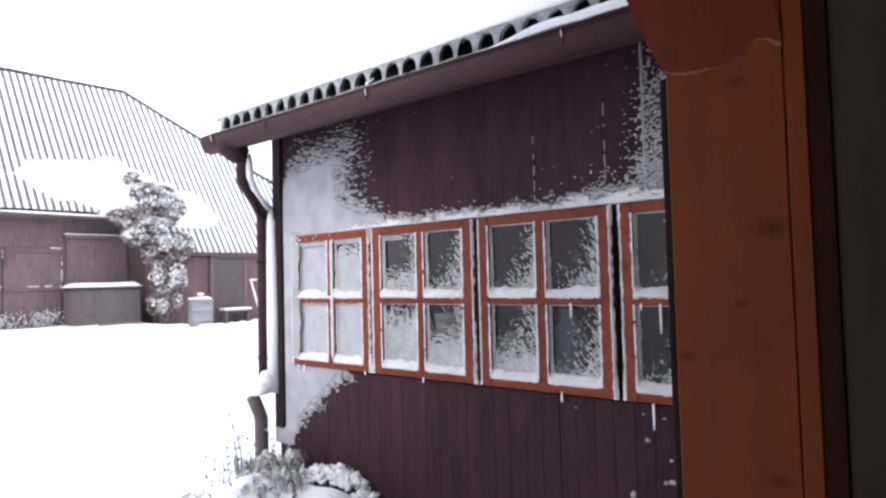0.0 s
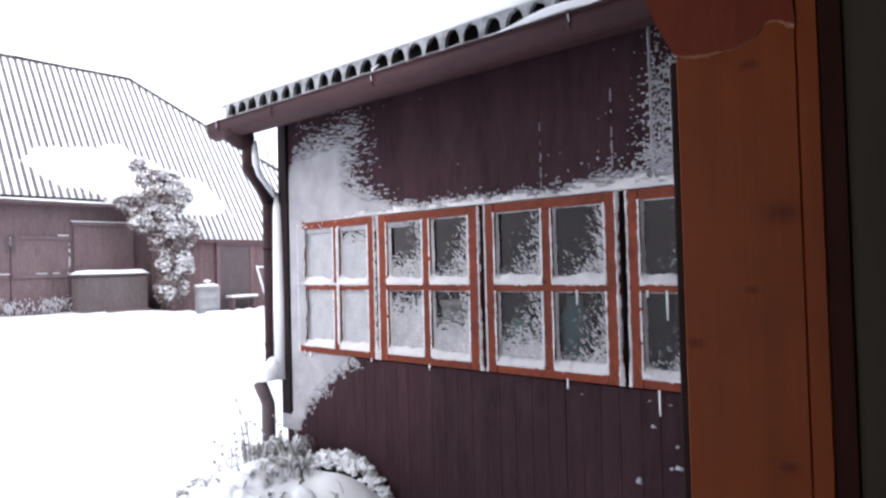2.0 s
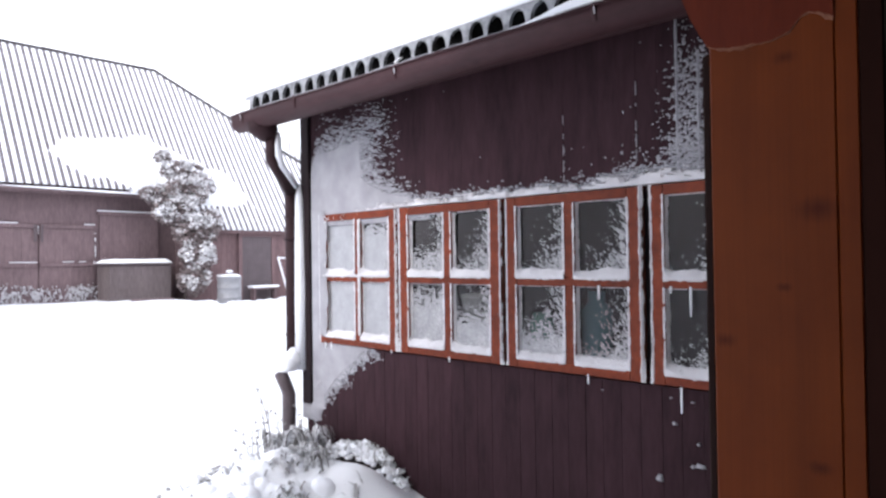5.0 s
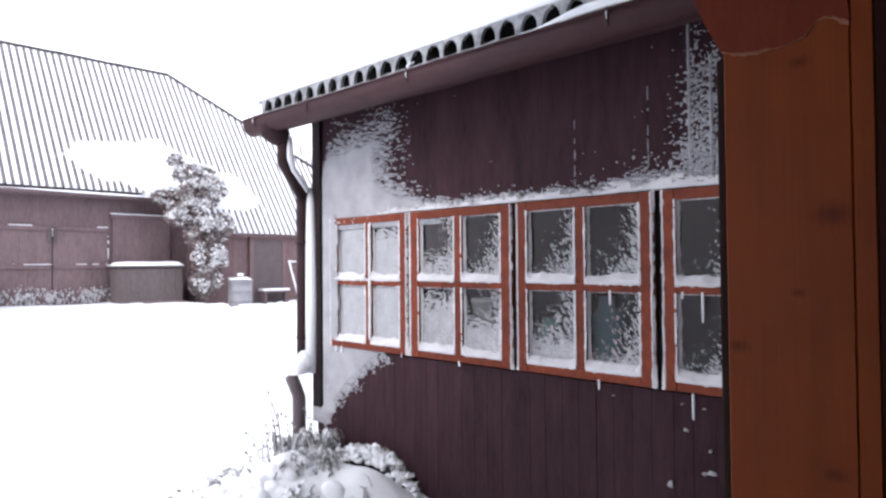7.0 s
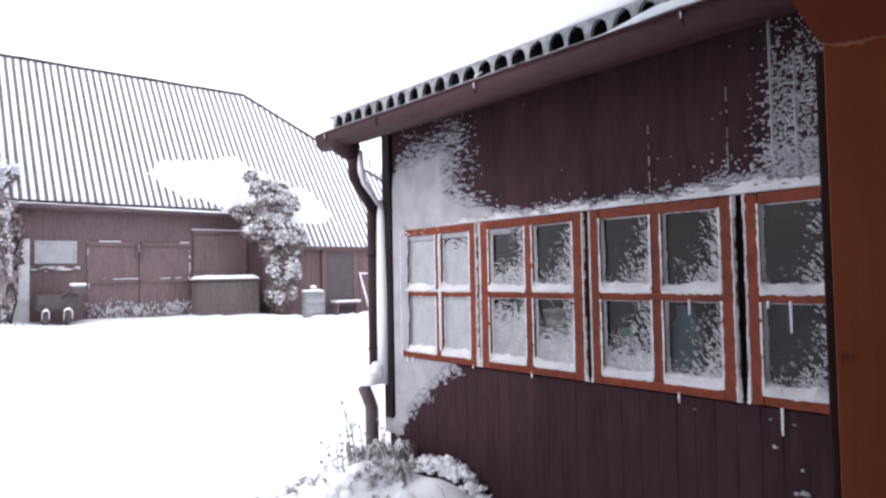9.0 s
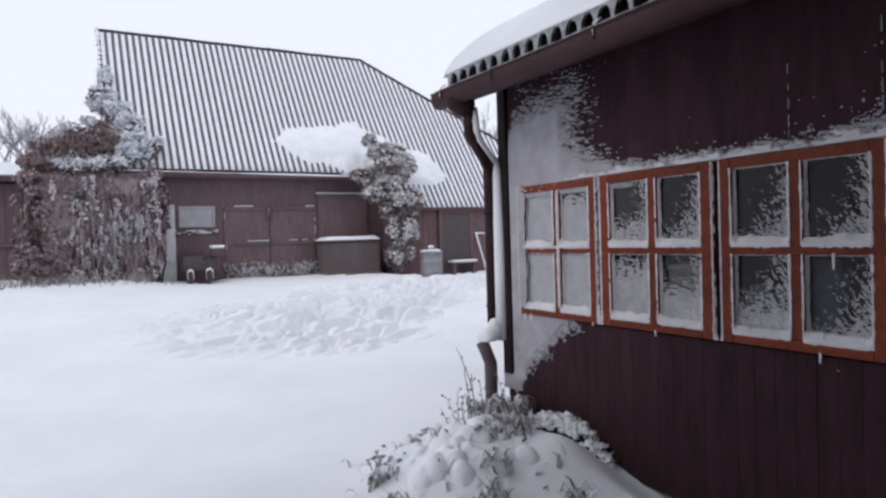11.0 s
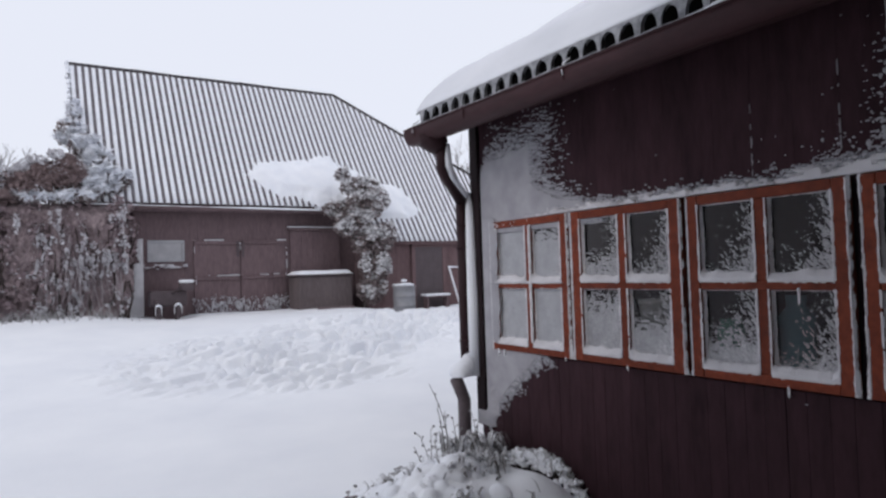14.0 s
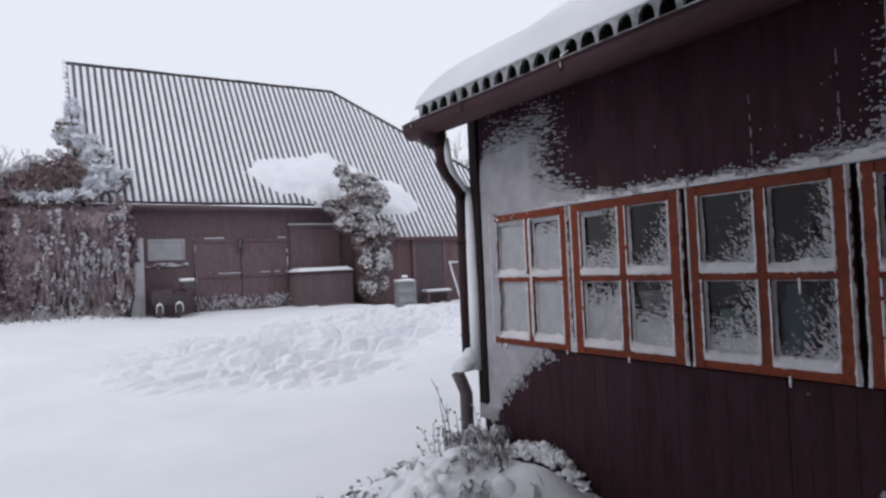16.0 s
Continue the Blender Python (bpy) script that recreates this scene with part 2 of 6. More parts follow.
def tube(bm, pts, radii, sides=10, caps=True):
    """A round tube along a polyline."""
    pts = [Vector(p) for p in pts]
    if not hasattr(radii, "__len__"):
        radii = [radii] * len(pts)
    radii = [float(r) for r in radii]
    rings = []
    for i, p in enumerate(pts):
        d = (pts[min(i + 1, len(pts) - 1)] - pts[max(i - 1, 0)]).normalized()
        u = d.cross(Vector((0, 0, 1)) if abs(d.z) < 0.95 else Vector((1, 0, 0))).normalized()
        w = d.cross(u)
        rings.append([bm.verts.new(p + radii[i] * (math.cos(2 * math.pi * k / sides) * u + math.sin(2 * math.pi * k / sides) * w)) for k in range(sides)])
    for r, s in zip(rings, rings[1:]):
        for k in range(sides):
            bm.faces.new((r[k], r[(k + 1) % sides], s[(k + 1) % sides], s[k]))
    if caps:
        bm.faces.new(rings[0][::-1])
        bm.faces.new(rings[-1])
    return bm


def value_noise(u, v, seed=0):
    """Smooth random values from 0 to 1 over arrays of u and v."""
    iu, iv = np.floor(u).astype(np.int64), np.floor(v).astype(np.int64)
    fu, fv = u - iu, v - iv
    fu, fv = fu * fu * (3 - 2 * fu), fv * fv * (3 - 2 * fv)

    def h(a, b):
        n = (a * 374761393 + b * 668265263 + seed * 1442695041) & 0xFFFFFFFF
        n = ((n ^ (n >> 13)) * 1274126177) & 0xFFFFFFFF
        return ((n ^ (n >> 16)) & 0xFFFF) / 65535.0

    return (h(iu, iv) * (1 - fu) + h(iu + 1, iv) * fu) * (1 - fv) + (h(iu, iv + 1) * (1 - fu) + h(iu + 1, iv + 1) * fu) * fv


def fbm(u, v, seed=0, octaves=4):
    total, amp, norm = 0.0, 1.0, 0.0
    for k in range(octaves):
        total, norm = total + amp * value_noise(u * 2**k + 17.3 * k, v * 2**k + 9.1 * k, seed + k), norm + amp
        amp *= 0.55
    return total / norm


def ease(a, b, t):
    s = np.clip((t - a) / (b - a), 0, 1)
    return s * s * (3 - 2 * s)


def relief(name, us, vs, depth, place, mat, parent=None, label=""):
    """Snow stuck on a surface: a sheet over the cells whose depth is above 0. place(U, V, D) gives the points."""
    U, V = np.meshgrid(us, vs, indexing="ij")
    D = depth(U, V)
    P = np.stack(place(U, V, D), -1).reshape(-1, 3)
    on = D > 0
    keep = on[:-1, :-1] | on[1:, :-1] | on[1:, 1:] | on[:-1, 1:]
    n = len(vs)
    i, j = np.nonzero(keep)
    f = np.stack([i * n + j, (i + 1) * n + j, (i + 1) * n + j + 1, i * n + j + 1], 1)
    used, inv = np.unique(f, return_inverse=True)
    return raw(name, P[used], inv.reshape(f.shape), mat, parent, label, True)


def blob(bm, at, size, seed, detail=2, rough=0.25):
    """A lumpy pillow of snow, flat below."""
    made = bmesh.ops.create_icosphere(bm, subdivisions=detail, radius=1.0)["verts"]
    off = Vector((seed * 3.7, seed * 1.3, seed * 2.1))
    for v in made:
        k = 1 + rough * noise.noise(v.co * 1.6 + off) + rough * 0.4 * noise.noise(v.co * 4 + off)
        c = v.co * k
        if c.z < -0.25:
            c.z = -0.25 + (c.z + 0.25) * 0.2
        v.co = Vector(at) + Vector((c.x * size[0], c.y * size[1], c.z * size[2]))
    return bm


def leaves(rng, centres, radii, count, size, flat=0.0, slim=0.6):
    """Many small bent leaves inside ellipsoids: points and faces."""
    verts, faces = [], []
    weights = np.array([r[0] * r[1] * r[2] for r in radii]) ** 0.7
    pick = rng.choice(len(centres), count, p=weights / weights.sum())
    for c in pick:
        d = rng.normal(size=3)
        d *= rng.uniform(0.45, 1.05) ** 0.6 / np.linalg.norm(d)
        p = np.array(centres[c]) + d * np.array(radii[c])
        a = rng.normal(size=3) * np.array([1, 1, 1 - flat])
        a /= np.linalg.norm(a)
        b = np.cross(a, rng.normal(size=3) * np.array([1 - flat, 1 - flat, 1]) + np.array([0, 0, flat]))
        b /= np.linalg.norm(b) + 1e-9
        s = size * rng.uniform(0.6, 1.5)
        a, b = a * s, b * s * slim
        k = len(verts)
        verts += [p - a, p + b, p + a, p - b]
        faces += [(k, k + 1, k + 2, k + 3)]
    return verts, faces


# ---- ground ----
def ground_height(x, y):
    rise = 0.80 * ease(4.0, 17.5, y)
    right = -0.20 * ease(7.0, 9.5, x) * ease(11, 16.5, y)
    left = 0.16 * ease(2.6, 1.0, x) * ease(13, 17, y)
    pit = -0.16 * np.exp(-((x - 3.1) ** 2) / 0.15 - ((y - 17.6) ** 2) / 0.35)
    drift = 0.10 * (fbm(x * 0.25, y * 0.35, 3, 3) - 0.5) + 0.05 * (fbm(x * 0.9, y * 0.9, 5, 3) - 0.5) * ease(5, 10, y)
    # trampled band across the yard: furrows along its way and broken dents
    mid = np.interp(x, [0.5, 1.5, 2.8, 4.4, 5.6, 8.0, 12.0], [10.5, 10.7, 10.7, 11.3, 12.3, 13.9, 15.6])
    half = np.interp(x, [0.0, 1.5, 2.8, 4.4, 8.0], [0.6, 1.3, 1.9, 2.2, 1.7])
    edge = 0.9 * (fbm(x * 0.8, y * 0.8, 12, 3) - 0.5)
    track = np.exp(-(np.abs((y - mid) / half + edge) ** 3)) * ease(0.2, 1.6, x)
    u, v = 0.91 * x + 0.41 * y, 0.91 * y - 0.41 * x
    furrow = fbm(u * 3.0 + 1.5 * fbm(u, v, 13, 2), v * 10.0, 8, 2)
    steps = fbm(x * 9.0 + 1.5 * y, y * 9.5 - 0.8 * x, 9, 2)
    patch = ease(0.36, 0.60, fbm(x * 0.55, y * 0.55, 14, 2))
    churn = track * ((0.052 + 0.092 * patch) * np.tanh((0.74 * furrow + 0.26 * steps - 0.55) * 15) - 0.02)
    # drift in the flower bed at the foot of the shed wall
    bed = 0.13 * np.exp(-(((x - 2.9) / 0.5) ** 2) - (((y - 4.45) / 0.42) ** 4)) + 0.29 * np.exp(-(((x - 2.32) / 0.50) ** 2) - (((y - 4.02) / 0.46) ** 2))
    bed = bed + 0.225 * np.exp(-(((x - 2.96) / 0.33) ** 2) - (((y - 3.76) / np.where(y < 3.76, 0.32, 0.42)) ** 2))
    bed = bed - 0.07 * np.exp(-(((x - 3.27) / 0.07) ** 2) - (((y - 4.0) / 0.28) ** 4))
    bed = bed + np.interp(y, [2.2, 3.25, 3.45, 3.67, 3.95], [-0.24, -0.14, -0.09, -0.04, 0]) * ease(3.0, 3.4, x) * ease(4.5, 3.6, x)
    bed = bed + 0.06 * (fbm(x * 4.5, y * 4.5, 77, 2) - 0.45) * np.exp(-(((x - 2.2) / 0.55) ** 2) - (((y - 4.0) / 0.55) ** 2))
    return rise + right + left + pit + drift * ease(1.5, 5, y) + churn + bed


def build_ground():
    def axis(lo, hi, step, far):
        near = np.arange(lo, hi, step)
        out = step * 1.35 ** np.arange(1, 60)
        out = np.cumsum(out)
        out = out[out < far]
        return np.concatenate([lo - out[::-1], near, near[-1] + out])

    xs, ys = axis(-3.0, 12.0, 0.032, 3500), axis(2.2, 18.4, 0.030, 3500)
    X, Y = np.meshgrid(xs, ys, indexing="ij")
    Z = ground_height(X, Y)
    n = len(ys)
    i, j = np.meshgrid(np.arange(len(xs) - 1), np.arange(n - 1), indexing="ij")
    i, j = i.ravel(), j.ravel()
    faces = np.stack([i * n + j, (i + 1) * n + j, (i + 1) * n + j + 1, i * n + j + 1], 1)
    g = raw("ground", np.stack([X, Y, Z], -1).reshape(-1, 3), faces, SNOW_GROUND, None, "yard under deep fresh white snow with faint tracks", True)
    tagged(g, kind="structure", category="ground")


build_ground()


def gz(x, y):
    return float(ground_height(np.array(float(x)), np.array(float(y))))


# ---- garden shed with the window row ----
WX = 3.43          # outer face of the planks
SHED_Y0, SHED_Y1 = -1.4, 5.03
WIN_Z0, WIN_Z1 = 1.0, 2.10
PITCH = 0.617      # rise of the roof per metre
EAVE_X, EAVE_Z = 2.93, 2.995
CASEMENTS = [(3.797, 4.770), (2.772, 3.756), (1.768, 2.724), (0.75, 1.712)]
STILE = (0.080, 0.092, 0.080, 0.074)          # width of the upright members
MUNTIN_Y = (4.262, 3.258, 2.243, 1.231)      # middle bar of each leaf


def build_shed():
    shed = thing("garden_shed", (3.5, 2, 0), label="dark red plank shed with snowy roof and orange windows", category="shed")
    # wall body with a real opening for the window row
    wall = boxed(WX + 0.022, WX + 0.10, SHED_Y0, SHED_Y1 - 0.02, -0.1, WIN_Z0 + 0.03)
    box(wall, WX + 0.022, WX + 0.10, SHED_Y0, SHED_Y1 - 0.02, WIN_Z1 - 0.03, 3.36)
    box(wall, WX + 0.022, WX + 0.10, SHED_Y0, 0.78, WIN_Z0 + 0.03, WIN_Z1 - 0.03)
    box(wall, WX + 0.022, WX + 0.10, 4.74, SHED_Y1 - 0.02, WIN_Z0 + 0.03, WIN_Z1 - 0.03)
    wall = part("wall", wall, SHED_PAINT, shed)
    for k in range(3):
        yc = (CASEMENTS[k][0] + CASEMENTS[k + 1][1]) / 2
        part("mullion", boxed(WX + 0.03, WX + 0.10, yc - 0.045, yc + 0.045, WIN_Z0 + 0.03, WIN_Z1 - 0.03, bevel=0.004), CORNER_PAINT, shed)
    # other walls and the floor close the room behind the glass
    part("wall", boxed(WX + 0.10, 8.0, SHED_Y1 - 0.12, SHED_Y1 - 0.03, -0.1, 3.4), SHED_PAINT, shed)
    part("wall", boxed(WX + 0.10, 8.0, SHED_Y0, SHED_Y0 + 0.09, -0.1, 3.4), SHED_PAINT, shed)
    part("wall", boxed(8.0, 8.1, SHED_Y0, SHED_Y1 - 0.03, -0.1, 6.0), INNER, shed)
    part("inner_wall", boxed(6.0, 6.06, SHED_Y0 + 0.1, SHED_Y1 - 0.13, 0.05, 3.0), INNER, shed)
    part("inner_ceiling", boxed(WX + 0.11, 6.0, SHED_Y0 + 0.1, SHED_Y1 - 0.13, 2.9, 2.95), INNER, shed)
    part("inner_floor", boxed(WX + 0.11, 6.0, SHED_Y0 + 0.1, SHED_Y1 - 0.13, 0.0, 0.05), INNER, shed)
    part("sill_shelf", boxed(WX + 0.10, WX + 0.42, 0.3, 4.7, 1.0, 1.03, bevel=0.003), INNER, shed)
    # planks
    rng = random.Random(4)
    joints = [1.556 + 0.121 * k + rng.uniform(-0.006, 0.006) for k in range(-24, 29)]
    joints = [SHED_Y0] + [y for y in joints if SHED_Y0 + 0.05 < y < SHED_Y1 - 0.06] + [SHED_Y1 - 0.02]
    for ya, yb in zip(joints, joints[1:]):
        spans = [(-0.1, WIN_Z0 - 0.012), (WIN_Z1 + 0.012, 3.35)] if 0.74 < (ya + yb) / 2 < 4.79 else [(-0.1, 3.35)]
        for z0, z1 in spans:
            out, gap = rng.uniform(0, 0.003), rng.choice((0.0003, 0.0004, 0.0006, 0.0012))
            if z0 > 2:
                out, gap = out * 0.4, 0.0002
            part("plank", boxed(WX - out * 0.6, WX + 0.020, ya + gap, yb - gap, z0, z1, bevel=0.0006 if z0 > 2 else 0.0014), SHED_PAINT, wall)
    part("corner_board", boxed(WX - 0.032, WX + 0.03, 4.925, 5.045, 0.44, 3.30, bevel=0.006), CORNER_PAINT, shed, "dark narrow corner board")
    part("foundation", boxed(WX + 0.015, WX + 0.12, 4.55, 5.04, -0.15, 0.30, bevel=0.01), CORNER_PAINT, shed)
    # casements
    for n, (y0, y1) in enumerate(CASEMENTS):
        build_casement(shed, y0, y1, n)
    # roof sheet with an open wave at the eave
    per, steps = 0.1525, 16
    ys = np.arange(5.18, SHED_Y0 - 0.1, -per / steps)
    wave = 0.102 * np.minimum(1, 1.8 * np.clip(np.abs(np.cos(np.pi * (ys - 5.147) / per)) - 0.28, 0, 1)) ** 0.5
    verts, faces = [], []
    for d in (0.0, 1.0):
        for lift in (0.0, 0.007):
            for yy, h in zip(ys, wave):
                x = EAVE_X + d * 5.2
                verts.append((x, yy, EAVE_Z + d * 5.2 * PITCH + h * 1.1 - lift))
    m = len(ys)
    for k in range(m - 1):
        faces += [(k, k + 1, 2 * m + k + 1, 2 * m + k), (m + k + 1, m + k, 3 * m + k, 3 * m + k + 1), (k + 1, k, m + k, m + k + 1)]
    raw("roof", verts, faces, TILE_DARK, shed, "corrugated roof sheet darkened for the shaded eave holes", True)
    # fascia and rafters under the eave
    part("fascia", boxed(EAVE_X + 0.10, EAVE_X + 0.125, SHED_Y0, 5.12, EAVE_Z - 0.14, EAVE_Z + 0.01, bevel=0.003), GUTTER_METAL, shed)
    bm = bmesh.new()
    v = [bm.verts.new(p) for p in ((EAVE_X + 0.1, SHED_Y0, EAVE_Z - 0.02), (EAVE_X + 0.1, 5.12, EAVE_Z - 0.02), (EAVE_X + 5.2, 5.12, EAVE_Z + 5.1 * PITCH - 0.02), (EAVE_X + 5.2, SHED_Y0, EAVE_Z + 5.1 * PITCH - 0.02))]
    bm.faces.new(v)
    bmesh.ops.solidify(bm, geom=bm.faces[:], thickness=0.02)
    part("roof_boarding", bm, CORNER_PAINT, shed)
    build_gutter(shed)
    return shed


def build_casement(shed, y0, y1, n):
    """A four-pane window leaf that stands proud of the planks."""
    w, yc = STILE[n], MUNTIN_Y[n]
    win = part("window", boxed(3.40, WX + 0.025, y0, y0 + w, WIN_Z0, WIN_Z1, bevel=0.004), FRAME_WOOD, shed, "four-pane window leaf in weathered orange varnish")
    part("stile", boxed(3.40, WX + 0.025, y1 - w, y1, WIN_Z0, WIN_Z1, bevel=0.004), FRAME_WOOD, win)
    ya, yb = y0 + w, y1 - w
    for z0, z1 in ((WIN_Z0, 1.062), (2.042, WIN_Z1)):
        part("rail", boxed(3.402, WX + 0.024, ya, yb, z0, z1, bevel=0.004), FRAME_WOOD, win)
    part("muntin", boxed(3.406, WX + 0.022, ya, yb, 1.528, 1.583, bevel=0.004), FRAME_WOOD, win)
    for z0, z1 in ((1.062, 1.528), (1.583, 2.042)):
        part("muntin", boxed(3.406, WX + 0.022, yc - 0.036, yc + 0.036, z0, z1, bevel=0.004), FRAME_WOOD, win)
        for pa, pb in ((ya, yc - 0.036), (yc + 0.036, yb)):
            pane = part("pane", boxed(WX + 0.008, WX + 0.012, pa, pb, z0, z1), GLASS, win, "thin window glass")
            pane.visible_shadow = False
            build_frost(win, pa, pb, z0, z1, n)


def build_frost(win, pa, pb, z0, z1, n):
    """Snow and frost on one pane: a drift on the rail, rims along the edges, crystals over the glass."""
    w, h = pb - pa, z1 - z0
    seed = int(pa * 1000) % 977 + int(z0 * 100)
    left_col = n * 2 + (0 if pa > MUNTIN_Y[n] else 1)
    low = z0 < 1.3
    veil = ((1.6, 1.6, 0.80, 0.52, 0.34, 0.08, 0.04, 0.0) if low else (1.6, 0.85, 0.28, 0.08, 0.06, -0.1, 0.0, 0.0))[left_col]
    crystal = ((0.0, 0.0, 0.50, 0.53, 0.60, 0.50, 0.42, 0.35) if low else (0.0, 0.2, 0.50, 0.48, 0.46, 0.34, 0.3, 0.3))[left_col]

    def veil_depth(U, V):
        t = (V - z0) / h
        curl = fbm(U * 34 + 1.5 * fbm(U * 20, V * 20, seed + 5, 2), V * 110, seed, 3)
        fine = fbm(U * 110, V * 110, seed + 9, 2)
        score = (veil - t) / 0.24 + 3.0 * (curl - 0.5) + 1.8 * (fine - 0.5)
        return np.clip(score * 0.006, -0.002, 0.0022)

    def crystal_depth(U, V):
        s, t = (pb - U) / w, (V - z0) / h          # s: 0 far side, 1 near side; t: 0 bottom
        a, c = U * 0.85 + V * 0.5, V * 0.85 - U * 0.5
        warp = fbm(a * 22, c * 22, seed + 2, 3)
        curl = 0.78 * value_noise(a * 66 + 6.0 * warp, c * 150 + 7.0 * warp, seed + 1) + 0.22 * value_noise(a * 150, c * 220, seed + 8)
        large = fbm(U * 8, V * 8, seed + 7, 3)
        spread = 1.25 * s**1.6 + 0.55 * (1 - t) ** 2 - 0.25 * t
        score = crystal + 1.35 * (spread - 0.90) + 0.8 * (large - 0.5) + 2.9 * (curl - 0.58) - 0.40
        return np.clip(score * 0.012, -0.002, 0.005)

    def drift_depth(U, V):
        s, t = (pb - U) / w, (V - z0) / h
        edge = np.minimum(U - pa, pb - U)
        rim = 0.011 - edge + 0.016 * (fbm(U * 40, V * 35, seed + 3, 3) - 0.5) + 0.005 * ((pb - U) < 0.05) * (1.0 if n > 0 else 0.2)
        rim = np.clip(rim * 0.8, -0.002, 0.014)
        shelf = 0.046 - (V - z0) + 0.040 * (fbm(U * 10, V * 0 + seed, seed, 3) - 0.5) + 0.008 * (fbm(U * 50, V * 50, seed + 4, 2) - 0.5) + 0.014 * ease(0.12, 0, np.minimum(s, 1 - s))
        shelf = np.where(shelf > 0, np.minimum(0.016 + shelf * 0.7, 0.042), -0.002)
        top = np.clip(0.004 - (z1 - V) + 0.010 * (fbm(U * 60, V * 20, seed + 6, 2) - 0.5), -0.002, 0.006)
        return np.maximum(np.maximum(rim, shelf), top)

    st = 0.0031
    us, vs = np.linspace(pa, pb, int(w / st)), np.linspace(z0, z1, int(h / st))
    if veil > 0.02:
        tagged(relief("frost_veil", us, vs, veil_depth, lambda U, V, D: (WX + 0.0076 - D, U, V), FOG if n == 0 else HAZE, win, "smooth grey frost on the lower glass"), kind="stuff")
    if crystal > 0:
        tagged(relief("frost", us, vs, crystal_depth, lambda U, V, D: (WX + 0.0066 - D, U, V), FROST, win, "white frost crystals on the glass"), kind="stuff")
    tagged(relief("snow_drift", us, vs, drift_depth, lambda U, V, D: (WX + 0.0072 - D, U, V), CRUST, win, "little snow drift along the pane"), kind="stuff")


def half_tube(bm, y0, y1, x, z, r, t, sides=14, deep=0.045):
    """A deep gutter: upright sides over a half-round bottom."""
    def outline(rad):
        arc = [(x + rad * math.cos(math.pi + math.pi * k / sides), z - deep + rad * math.sin(math.pi + math.pi * k / sides)) for k in range(sides + 1)]
        return [(x - rad, z)] + arc + [(x + rad, z)]

    rows = [[bm.verts.new((px, y, pz)) for px, pz in outline(rad)] for rad in (r, r - t) for y in (y0, y1)]
    o0, o1, i0, i1 = rows
    last = len(o0) - 1
    for k in range(last):
        bm.faces.new((o0[k], o0[k + 1], o1[k + 1], o1[k]))
        bm.faces.new((i0[k + 1], i0[k], i1[k], i1[k + 1]))
        bm.faces.new((o0[k + 1], o0[k], i0[k], i0[k + 1]))
        bm.faces.new((o1[k], o1[k + 1], i1[k + 1], i1[k]))
    for k in (0, last):
        bm.faces.new((o0[k], o1[k], i1[k], i0[k]))
    return bm


GUT_X, GUT_Z, GUT_R = 2.945, 2.965, 0.088


